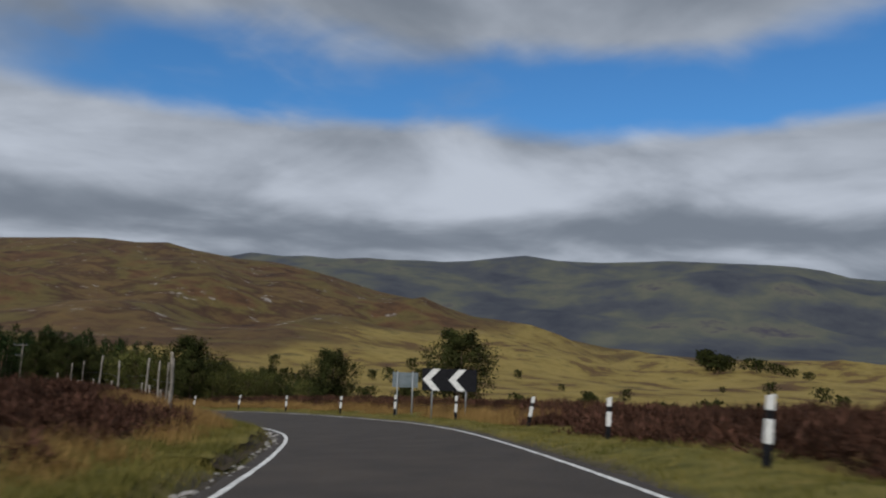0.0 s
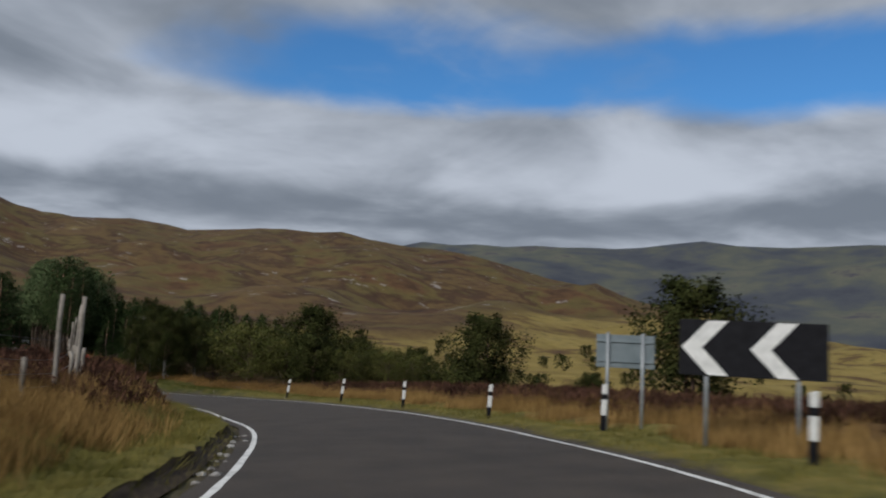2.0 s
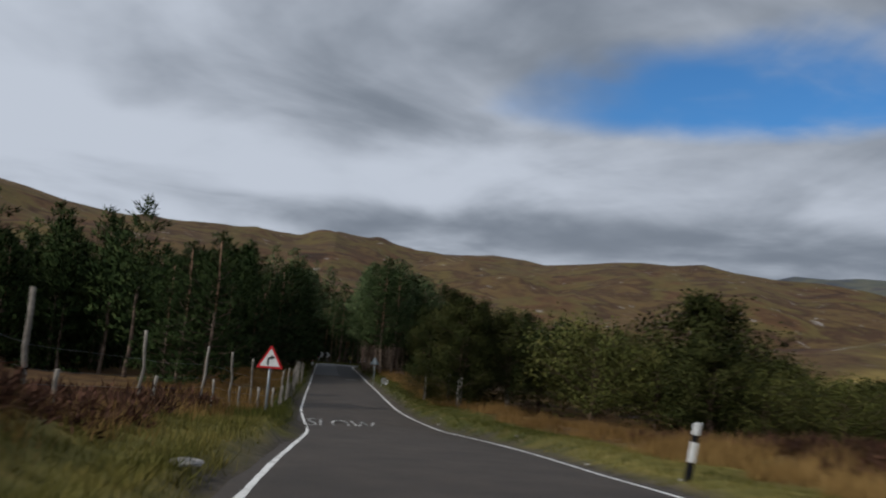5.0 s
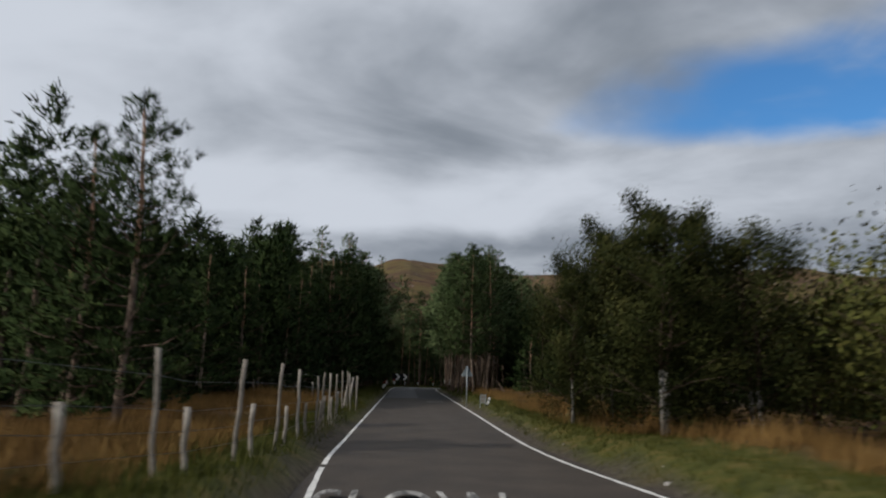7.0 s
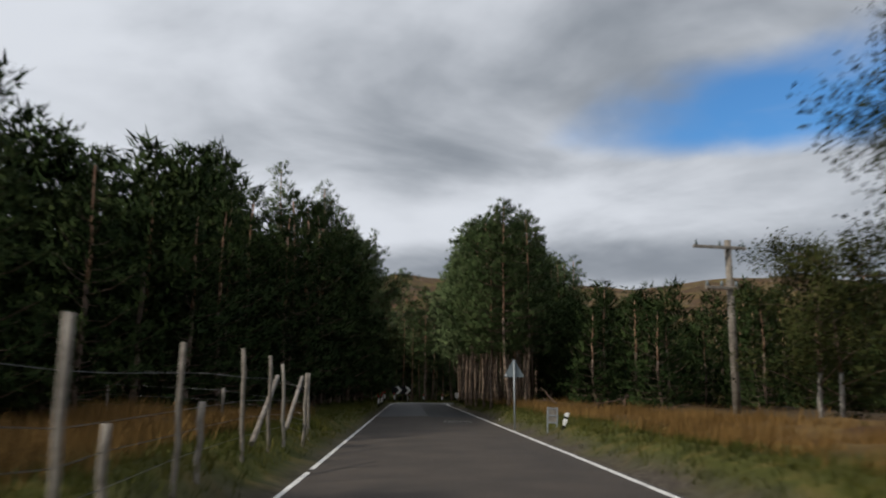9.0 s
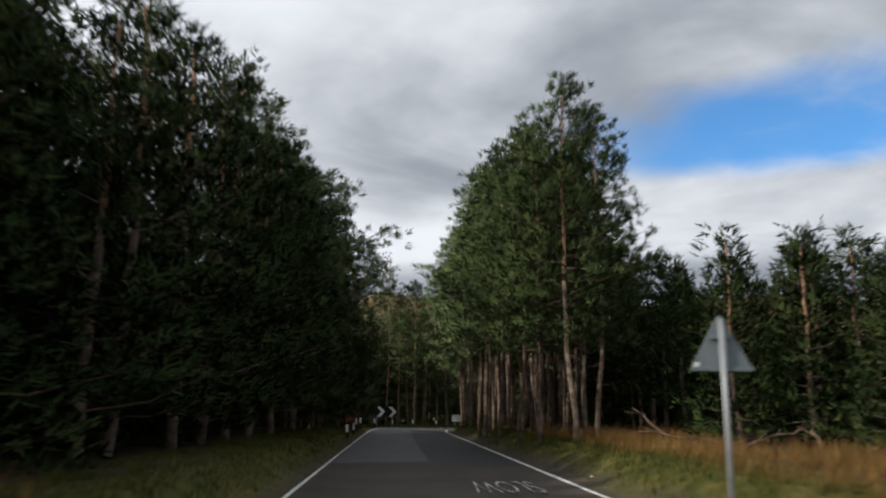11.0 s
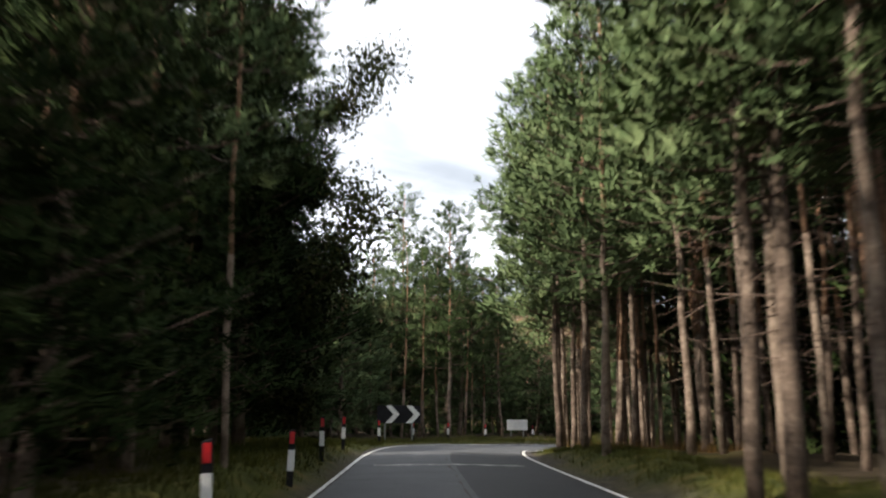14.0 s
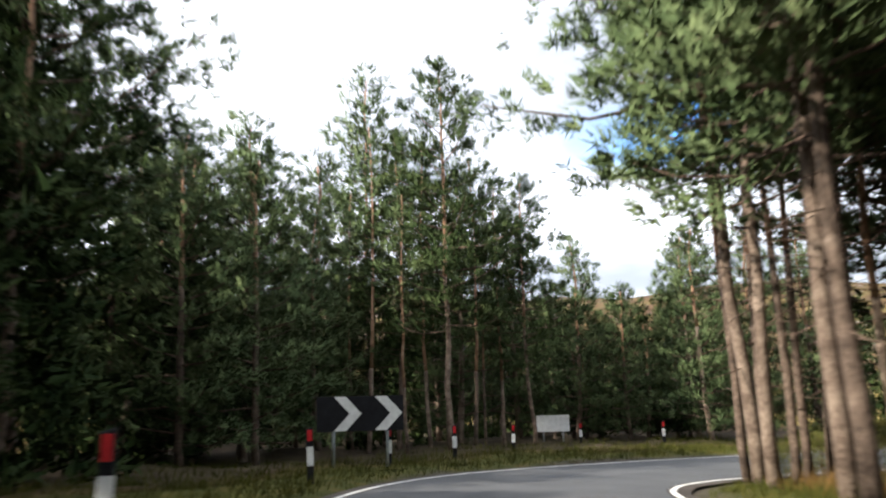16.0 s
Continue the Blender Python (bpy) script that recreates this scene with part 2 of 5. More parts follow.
# ---- the lie of the land ----
# centre of the road and its width
ROAD = [(-42, -100.2, 5.4), (-34, -91.8, 5.4), (-26.25, -83.25, 5.4), (-19.68, -75.84, 5.45), (-13.2, -67.88, 5.65), (-9.72, -63.12, 5.8), (-6.7, -57.95, 6.05), (-4.1, -52.2, 5.98),
        (-2.54, -48, 6.0), (-1.29, -43.3, 6.07), (-0.82, -40.6, 6.16), (-0.22, -37.2, 6.0), (0.3, -32.3, 5.98), (0.52, -25.5, 6.15), (0.8, -19, 6.0), (0.97, -13, 5.75), (0.6, -6, 5.45), (0.1, 1, 5.15), (0, 8, 5.05),
        (0, 20, 5.05), (0, 40, 5.05), (0, 60, 5.05), (0.02, 70, 5.0), (0.1, 76, 5.0), (0.55, 80.3, 4.9),
        (1.6, 83.7, 4.5), (3.3, 85.9, 4.1), (5.8, 87.6, 4.1), (10, 89.4, 4.4), (20, 92.2, 5), (45, 95, 5)]


def spline(rows, step):
    a = np.array(rows, float)
    d = np.r_[0, np.cumsum(np.hypot(*np.diff(a[:, :2], axis=0).T))]
    m = np.gradient(a, d, axis=0)
    s = np.arange(0, d[-1], step)
    k = np.clip(np.searchsorted(d, s, side="right") - 1, 0, len(d) - 2)
    h = (d[k + 1] - d[k])[:, None]
    u = ((s - d[k])[:, None]) / h
    return (2 * u**3 - 3 * u**2 + 1) * a[k] + (u**3 - 2 * u**2 + u) * h * m[k] + (3 * u**2 - 2 * u**3) * a[k + 1] + (u**3 - u**2) * h * m[k + 1]


CEN = spline(ROAD, 0.5)
INSIDE = np.interp(CEN[:, 1], [-84, -75, -72, -66, -60, -54, -47, -38, -31, -26, -20, -12, -4], [0, 0.17, 0.22, 0.27, 0.2, 0.07, 0.12, 0.14, 0.12, 0.22, 0.12, -0.08, 0])     # the inner line draws in through the bend
TAN = np.gradient(CEN[:, :2], axis=0)
TAN /= np.hypot(*TAN.T)[:, None]
NOR = np.stack([TAN[:, 1], -TAN[:, 0]], 1)          # to the right
CEN[:, :2] += NOR * INSIDE[:, None] / 2
CEN[:, 2] -= INSIDE


def eased(a):
    """A run of stations with its small kinks taken out and its curve kept."""
    g = np.exp(-0.5 * (np.arange(-12, 13) / 4.0) ** 2)
    soften = lambda q: np.convolve(np.pad(q, 12, mode="reflect", reflect_type="odd"), g / g.sum(), "valid")
    return np.stack([2 * soften(q) - soften(soften(q)) for q in a.T], 1)


CEN = eased(CEN)
TAN = np.gradient(CEN[:, :2], axis=0)
TAN /= np.hypot(*TAN.T)[:, None]
NOR = np.stack([TAN[:, 1], -TAN[:, 0]], 1)


def road_z(y):
    d = np.maximum(0, -y - 4.5)
    e = np.maximum(0, y - 80)
    lift = np.interp(y, [-52, -44, -36, -26, -18, -10, -4, 6], [0.09, 0.12, 0.19, 0.26, 0.27, 0.2, 0.12, 0])
    return 0.068 * d * d / (d + 4) + lift - 0.05 * e * e / (e + 6)


def cross(y):
    return np.interp(y, [-55, -41, -24, 74, 84], [0.04, 0.04, 0.01, 0, -0.03])


def smooth(a, b, v):
    u = np.clip((v - a) / (b - a), 0, 1)
    return u * u * (3 - 2 * u)


def fnoise(x, y, seed, scale):
    """Cheap smooth noise from a few waves, about -1 to 1."""
    rs = np.random.RandomState(seed)
    out = np.zeros_like(x, dtype=float)
    for k in range(7):
        a, f, p = rs.uniform(0, 6.283), rs.uniform(0.5, 2.2) / scale, rs.uniform(0, 6.283)
        out += np.sin((x * np.cos(a) + y * np.sin(a)) * f * 6.283 + p) / 3.2
    return out


AZ = [-180, -90, -60, -40, -22, -19, -16, -10, -7, -4.8, -2.3, 0.6, 3.5, 6.3, 9.5, 13, 15.5, 18.5, 21.5, 24, 28, 31.4, 34.2, 37.4, 40, 44, 49.6, 52, 58, 75, 120, 180]
EL = [2, 6, 8.4, 8.8, 8.3, 7.5, 7.2, 7.0, 7.3, 7.3, 7.0, 7.6, 7.3, 6.6, 6.8, 6.8, 6.4, 6.8, 7.0, 6.9, 6.8, 6.3, 6.1, 5.4, 4.6, 4.0, 2.5, 1.8, 0.6, 0.2, 1, 2]
AZF = [-180, 20, 35, 38, 41, 45, 53, 57, 61, 65, 68.5, 71, 72.5, 74, 90, 180]
ELF = [4, 5.5, 6.4, 6.6, 6.65, 6.6, 6.65, 6.7, 6.9, 6.75, 6.45, 6.05, 5.55, 5.5, 4.6, 4]
CX, CY, CZ = -12.0, -58.0, 5.0


def nearest(x, y):
    """Station of the road nearest to each point, and the offset to its right."""
    x, y = np.asarray(x, float), np.asarray(y, float)
    best, lat = np.zeros(x.shape, int), np.zeros(x.shape)
    for c in range(0, x.size, 20000):
        sl = slice(c, c + 20000)
        d = (x[sl, None] - CEN[None, ::2, 0]) ** 2 + (y[sl, None] - CEN[None, ::2, 1]) ** 2
        k = d.argmin(1) * 2
        best[sl] = k
        lat[sl] = (x[sl] - CEN[k, 0]) * NOR[k, 0] + (y[sl] - CEN[k, 1]) * NOR[k, 1]
    return best, lat


def ground(x, y):
    """Height of the ground, and how far it is from the road's edge (negative on the road; sign of the side apart)."""
    x, y = np.atleast_1d(np.asarray(x, float)), np.atleast_1d(np.asarray(y, float))
    k, lat = nearest(x, y)
    yy = CEN[k, 1]
    dist = np.hypot(x - CEN[k, 0], y - CEN[k, 1])
    w = CEN[k, 2] / 2
    u = dist - w
    side = np.sign(lat)
    rz = road_z(yy) + cross(yy) * side * np.minimum(dist, w + 1.5)
    bend = 1 - smooth(-34, -8, yy)                       # 1 in the bend, 0 on the straight
    left, right = (side < 0), (side >= 0)
    bank = np.zeros_like(u)
    lump = fnoise(x, y, 3, 9.0) * 0.12 + fnoise(x, y, 4, 3.0) * 0.05
    flat = 1 - 0.85 * smooth(72, 82, yy)
    rise_l = 0.24 * flat * (1.0 * bend * smooth(0.72, 0.95, u) + (1 - bend) * smooth(0.25, 0.75, u)) + bend * (0.25 * smooth(1.5, 4, u) + 0.5 * smooth(3, 8, u) * (1 - smooth(-56, -48, yy))) + (1 - bend) * flat * 0.3 * smooth(0.3, 0.95, u) + np.interp(yy, [-64, -53, -44, -36, -31.5, -28.5, -25.5, -20], [0.0, 0.5, 0.95, 1.2, 1.1, 0.6, 0.08, 0.0]) * (0.8 * smooth(1.6, 3.4, u) + 0.2 * smooth(3.4, 6, u))
    rise_r = 0.1 * smooth(0.3, 1.2, u) + bend * (0.35 * smooth(2.5, 6, u)) + 0.22 * smooth(0.8, 2.2, u) * smooth(-67, -75, yy) + (1 - bend) * flat * 0.36 * smooth(0.3, 1.5, u)
    bank = np.where(left, rise_l, rise_r) + lump * smooth(0.8, 3.5, u)
    near = rz - 0.05 + bank
    # the wide land: valley on the right, rising to the hills
    dx, dy = x - CX, y - CY
    r, az = np.hypot(dx, dy), np.degrees(np.arctan2(dx, dy))
    el, elf = np.interp(az, AZ, EL), np.interp(az, AZF, ELF)
    ridge = 1450 + 160 * np.sin(np.radians(az * 5 + 40)) + 80 * np.sin(np.radians(az * 13))
    top = CZ + ridge * np.tan(np.radians(el))
    low = np.where(az > 0, -5.5 * smooth(0, 35, az), -1.5)
    p = np.clip((r - 190) / (ridge - 190), 0, 1)
    hill = low + (top - low) * (0.62 * p**1.35 + 0.38 * smooth(0.1, 1, p))
    hill += (fnoise(x, y, 11, 260) * 11 + fnoise(x, y, 12, 90) * 2.6 + fnoise(x, y, 15, 35) * 0.7) * smooth(0.05, 0.45, p) * smooth(1.0, 0.86, p)
    over = np.clip((r - ridge) / 900, 0, 1)
    hill = hill - over * 70 * smooth(0, 1, over)
    far = CZ + 3600 * np.tan(np.radians(elf)) * smooth(1750, 3600, r)
    far += (fnoise(x, y, 13, 900) * 26 + fnoise(x, y, 14, 330) * 10) * smooth(1800, 2600, r) * smooth(3600, 3200, r)
    wide = np.maximum(hill, np.where(r > 1700, far, -99))
    wide += fnoise(x, y, 5, 60) * 1.0 * smooth(60, 160, r)
    t = smooth(10, 70, u)
    return near * (1 - t) + wide * t, u, lat


def gz(x, y):
    return float(ground([x], [y])[0][0])


def axis(lo, hi, step, reach, grow):
    a = list(np.arange(lo, hi + 0.01, step))
    d, v = step, lo
    while v > -reach:
        d = min(d * grow, 160)
        v -= d
        a.insert(0, v)
    d, v = step, hi
    while v < reach:
        d = min(d * grow, 160)
        v += d
        a.append(v)
    return np.array(a)


GX, GY = axis(-34, 22, 0.5, 4300, 1.11), axis(-94, 106, 0.5, 4300, 1.11)
XX, YY = np.meshgrid(GX, GY)
HZ, UU, LAT = ground(XX.ravel(), YY.ravel())
HZ = np.where(UU < 0, HZ - 0.12 * smooth(0, -0.5, UU), HZ)
nx, ny = len(GX), len(GY)
idx = np.arange(nx * ny).reshape(ny, nx)
gf = np.stack([idx[:-1, :-1], idx[:-1, 1:], idx[1:, 1:], idx[1:, :-1]], -1).reshape(-1, 4)


def ground_material():
    m = bpy.data.materials.new("moorland")
    m.use_nodes = True
    nt = m.node_tree
    b = nt.nodes["Principled BSDF"]
    b.inputs["Roughness"].default_value, b.inputs["Specular IOR Level"].default_value = 0.95, 0.1
    tc = nt.nodes.new("ShaderNodeTexCoord")

    def noise_(scale, detail=5, rough=0.6):
        n = nt.nodes.new("ShaderNodeTexNoise")
        n.inputs["Scale"].default_value, n.inputs["Detail"].default_value, n.inputs["Roughness"].default_value = scale, detail, rough
        nt.links.new(tc.outputs["Object"], n.inputs["Vector"])
        return n.outputs["Fac"]

    def ramp(v, stops):
        r = nt.nodes.new("ShaderNodeValToRGB")
        e = r.color_ramp.elements
        e[0].position, e[0].color = stops[0][0], (*stops[0][1], 1)
        e[1].position, e[1].color = stops[-1][0], (*stops[-1][1], 1)
        for p_, c in stops[1:-1]:
            e.new(p_).color = (*c, 1)
        nt.links.new(v, r.inputs["Fac"])
        return r.outputs["Color"]

    def mix(f, a, c):
        n = nt.nodes.new("ShaderNodeMix")
        n.data_type = "RGBA"
        nt.links.new(f, n.inputs["Factor"])
        nt.links.new(a, n.inputs["A"])
        nt.links.new(c, n.inputs["B"])
        return n.outputs["Result"]

    def attr(name):
        n = nt.nodes.new("ShaderNodeAttribute")
        n.attribute_name = name
        return n.outputs["Fac"]

    def math2(op, a, c, clamp=True):
        n = nt.nodes.new("ShaderNodeMath")
        n.operation, n.use_clamp = op, clamp
        for i, v in enumerate((a, c)):
            if isinstance(v, float):
                n.inputs[i].default_value = v
            else:
                nt.links.new(v, n.inputs[i])
        return n.outputs[0]

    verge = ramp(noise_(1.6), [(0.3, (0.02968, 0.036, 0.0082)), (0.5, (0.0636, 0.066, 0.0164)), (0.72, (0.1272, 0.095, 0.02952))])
    moor = ramp(noise_(0.35, 8, 0.65), [(0.3, (0.0318, 0.018, 0.01148)), (0.48, (0.0742, 0.042, 0.01968)), (0.62, (0.1378, 0.088, 0.0328)), (0.8, (0.0636, 0.03, 0.02296))])
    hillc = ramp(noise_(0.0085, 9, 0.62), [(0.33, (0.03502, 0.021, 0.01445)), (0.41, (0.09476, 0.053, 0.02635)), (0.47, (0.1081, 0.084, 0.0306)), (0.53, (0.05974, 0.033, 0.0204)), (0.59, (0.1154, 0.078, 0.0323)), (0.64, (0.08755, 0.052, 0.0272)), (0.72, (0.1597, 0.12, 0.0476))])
    # Dark mottling over the vegetation tones, partly cloud shade put into the colour.
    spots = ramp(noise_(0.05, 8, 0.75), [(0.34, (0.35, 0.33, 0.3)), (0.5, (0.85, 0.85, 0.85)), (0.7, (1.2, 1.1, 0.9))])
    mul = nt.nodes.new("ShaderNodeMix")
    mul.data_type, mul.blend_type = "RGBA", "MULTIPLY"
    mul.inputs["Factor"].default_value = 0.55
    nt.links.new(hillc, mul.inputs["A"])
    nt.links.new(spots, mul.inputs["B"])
    rock = ramp(noise_(0.045, 7, 0.75), [(0.61, (0, 0, 0)), (0.66, (1, 1, 1))])
    rockc = ramp(noise_(0.3), [(0.3, (0.16, 0.14, 0.13)), (0.7, (0.38, 0.35, 0.32))])
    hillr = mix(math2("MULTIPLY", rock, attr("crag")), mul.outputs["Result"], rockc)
    # Blue-grey for the far hills: distance haze put into the colour.
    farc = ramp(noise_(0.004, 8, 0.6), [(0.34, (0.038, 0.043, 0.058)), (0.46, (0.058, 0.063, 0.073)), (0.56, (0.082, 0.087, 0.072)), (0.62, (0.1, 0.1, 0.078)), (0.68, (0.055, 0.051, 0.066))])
    field = ramp(noise_(0.028, 9, 0.68), [(0.3, (0.0636, 0.036, 0.02132)), (0.42, (0.106, 0.066, 0.02624)), (0.47, (0.1749, 0.13, 0.03772)), (0.58, (0.2385, 0.178, 0.05576)), (0.64, (0.1272, 0.1, 0.03116)), (0.72, (0.0742, 0.042, 0.02296))])
    dirt = ramp(noise_(5.0), [(0.3, (0.03, 0.025, 0.02)), (0.6, (0.075, 0.063, 0.05)), (0.8, (0.15, 0.135, 0.12))])
    # Litter floor of the wood, with its shade put into the dark colour.
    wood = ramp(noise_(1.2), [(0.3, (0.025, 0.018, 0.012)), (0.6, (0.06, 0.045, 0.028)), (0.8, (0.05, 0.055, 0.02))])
    # Paler copy of the verge colour: sunlight painted in along the bend.
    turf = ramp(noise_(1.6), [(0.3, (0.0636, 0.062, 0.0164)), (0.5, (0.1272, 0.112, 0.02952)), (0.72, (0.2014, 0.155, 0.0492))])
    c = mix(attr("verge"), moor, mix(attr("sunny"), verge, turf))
    c = mix(attr("field"), c, field)
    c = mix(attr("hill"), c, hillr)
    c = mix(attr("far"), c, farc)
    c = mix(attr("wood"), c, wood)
    c = mix(attr("dirt"), c, dirt)
    nt.links.new(c, b.inputs["Base Color"])
    bp = nt.nodes.new("ShaderNodeBump")
    bp.inputs["Strength"].default_value, bp.inputs["Distance"].default_value = 0.6, 0.06
    nt.links.new(noise_(9.0, 6, 0.7), bp.inputs["Height"])
    nt.links.new(bp.outputs["Normal"], b.inputs["Normal"])
    return m


M_ground = ground_material()
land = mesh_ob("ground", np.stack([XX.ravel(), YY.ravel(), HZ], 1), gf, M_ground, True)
tagged(land, "moorland ground of grass, heather and peat rising to hills", "ground", kind="structure")
rr, aa = np.hypot(XX.ravel() - CX, YY.ravel() - CY), np.degrees(np.arctan2(XX.ravel() - CX, YY.ravel() - CY))
wig = fnoise(XX.ravel(), YY.ravel(), 21, 5.0)
# Reaches the left verge, so that its painted shade darkens the edge too.
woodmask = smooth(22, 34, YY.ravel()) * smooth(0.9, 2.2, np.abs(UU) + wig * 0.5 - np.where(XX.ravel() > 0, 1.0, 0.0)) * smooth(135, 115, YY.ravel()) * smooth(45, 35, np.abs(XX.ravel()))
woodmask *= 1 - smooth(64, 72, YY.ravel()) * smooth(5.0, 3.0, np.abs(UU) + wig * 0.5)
pasture = np.interp(aa, [-180, 12, 34, 46, 60, 110, 180], [300, 300, 390, 760, 1250, 1250, 300])
pasture_end = smooth(0.82, 1.15, rr / pasture + 0.16 * fnoise(XX.ravel(), YY.ravel(), 22, 150))
for name, v in (("verge", smooth(4.2, 2.2, UU + wig * 0.7)),
                ("field", smooth(18, 46, UU + wig * 3) * (1 - pasture_end)),
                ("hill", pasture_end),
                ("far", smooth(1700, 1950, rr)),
                ("crag", smooth(350, 600, rr)),
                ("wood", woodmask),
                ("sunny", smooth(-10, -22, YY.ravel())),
                ("dirt", smooth(0.85, 0.4, UU + wig * 0.18 + np.where(XX.ravel() < 0, 0.35 * smooth(4, 18, YY.ravel()), 0)))):
    at = land.data.attributes.new(name, "FLOAT", "POINT")
    at.data.foreach_set("value", np.ascontiguousarray(v, dtype=np.float32))

# ---- road ----
def road_sheet(name, lo, hi, lift, mat, i0=0, i1=None, cols=9, inner=None):
    """A strip along the road; lo and hi are offsets from the centre as shares of the half width plus metres."""
    ks = np.arange(len(CEN))[i0:i1]
    vs = []
    for k in ks:
        w = CEN[k, 2] / 2
        for j in range(cols):
            o = (lo(w, k) + (hi(w, k) - lo(w, k)) * j / (cols - 1))
            camber = -0.018 * abs(o) * (1 - min(1, abs(cross(CEN[k, 1])) / 0.025))
            vs.append((CEN[k, 0] + NOR[k, 0] * o, CEN[k, 1] + NOR[k, 1] * o, road_z(CEN[k, 1]) + cross(CEN[k, 1]) * o + camber + lift))
    g = np.arange(len(vs)).reshape(-1, cols)
    fs = np.stack([g[:-1, :-1], g[:-1, 1:], g[1:, 1:], g[1:, :-1]], -1).reshape(-1, 4)
    return mesh_ob(name, vs, fs, mat, True)


M_asphalt = material("asphalt", [(0.03024, 0.02448, 0.01932), (0.04592, 0.03621, 0.02852), (0.06272, 0.04896, 0.03772)], 0.8, 0.75, 0.35, 90, spec=0.25)
M_newasphalt = material("newer_asphalt", [(0.022, 0.022, 0.023), (0.034, 0.034, 0.035)], 1.2, 0.7, 0.3, 90, spec=0.25)
M_oldasphalt = material("older_asphalt", [(0.05, 0.051, 0.054), (0.085, 0.086, 0.09)], 0.9, 0.7, 0.35, 80, spec=0.3)
erode = np.convolve(np.random.RandomState(2).uniform(-1, 1, len(CEN) + 8), np.ones(3) / 3, "same")
road = road_sheet("road", lambda w, k: -w - 0.28 + 0.08 * erode[k], lambda w, k: w + 0.3 + 0.1 * erode[k + 5], 0.0, M_asphalt, cols=13)
tagged(road, "narrow grey asphalt road with white edge lines", "road", kind="structure")

i43, i78 = int(np.abs(CEN[:, 1] - 43.5).argmin()), int(np.abs(CEN[:, 1] - 79).argmin())
tagged(road_sheet("road_patch_left", lambda w, k: -w + 0.1, lambda w, k: 0.12 + 0.03 * erode[k], 0.003, M_oldasphalt, i43, i78, 5), "paler worn asphalt of one lane", "road", kind="structure")
tagged(road_sheet("road_patch_right", lambda w, k: 0.12 + 0.03 * erode[k], lambda w, k: w - 0.1, 0.003, M_newasphalt, i43 - 3, i78, 5), "darker newer asphalt of one lane", "road", kind="structure")
tagged(road_sheet("road_patch_bend", lambda w, k: -w + 0.1, lambda w, k: w - 0.1, 0.003, M_oldasphalt, i78 - 1, None, 7), "pale worn asphalt through the bend", "road", kind="structure")
i71 = int(np.abs(CEN[:, 1] - 71.5).argmin())
tagged(road_sheet("road_joint", lambda w, k: -w + 0.6, lambda w, k: w - 0.6, 0.005, M_worn, i71, i71 + 2, 5), "pale worn strip across the road", "road", kind="structure")


# ---- the cut bank on the inside of the bend ----
def bank_strip(name, rows, mat, label):
    """A strip beside the left edge; rows give for each station (metres off the edge, height)."""
    ks = np.arange(*[int(np.abs(CEN[:, 1] - v).argmin()) for v in (-73, -33)])
    vs = []
    for k in ks:
        w = CEN[k, 2] / 2
        for u, z in rows(k, w):
            o = -(w + u)
            vs.append((CEN[k, 0] + NOR[k, 0] * o, CEN[k, 1] + NOR[k, 1] * o, z))
    n = len(vs) // len(ks)
    g = np.arange(len(vs)).reshape(-1, n)
    fs = np.stack([g[:-1, :-1], g[:-1, 1:], g[1:, 1:], g[1:, :-1]], -1).reshape(-1, 4)
    return tagged(mesh_ob(name, vs, fs, mat, True), label, "bank", kind="structure")


rb = np.random.RandomState(12)
wob = np.convolve(rb.uniform(-1, 1, len(CEN) + 8), np.ones(3) / 3, "same")


def at_side(k, u):
    o = -(CEN[k, 2] / 2 + u)
    return gz(CEN[k, 0] + NOR[k, 0] * o, CEN[k, 1] + NOR[k, 1] * o)


def bank_rows(k, w):
    rz = float(road_z(CEN[k, 1]) - cross(CEN[k, 1]) * w)
    fade = float(smooth(-33, -42, CEN[k, 1]) * smooth(-74, -68, CEN[k, 1]))
    lip = at_side(k, 1.1) + (0.02 + 0.03 * fade) + 0.03 * wob[k] * fade
    return [(0.5, rz - 0.03), (0.62 + 0.14 * wob[k], rz + 0.02), (0.74 + 0.16 * wob[k + 2], rz + (0.5 + 0.3 * wob[k + 6]) * (lip - rz)), (0.76 + 0.2 * wob[k + 4], lip - 0.02), (0.88 + 0.2 * wob[k + 4], lip)]


def turf_rows(k, w):
    r = bank_rows(k, w)
    return [(r[3][0] - 0.02, r[3][1] + 0.005), (r[4][0], r[4][1] + 0.012), (1.35, at_side(k, 1.35) + 0.04), (1.9, at_side(k, 1.9) - 0.06)]


bank_strip("earth_bank", bank_rows, M_earth, "dark bare earth bank cut at the road edge")
bank_strip("turf_edge", turf_rows, M_turfmat, "pale green turf overhanging the cut bank")


def station(y):
    return int(np.abs(CEN[:, 1] - y).argmin())


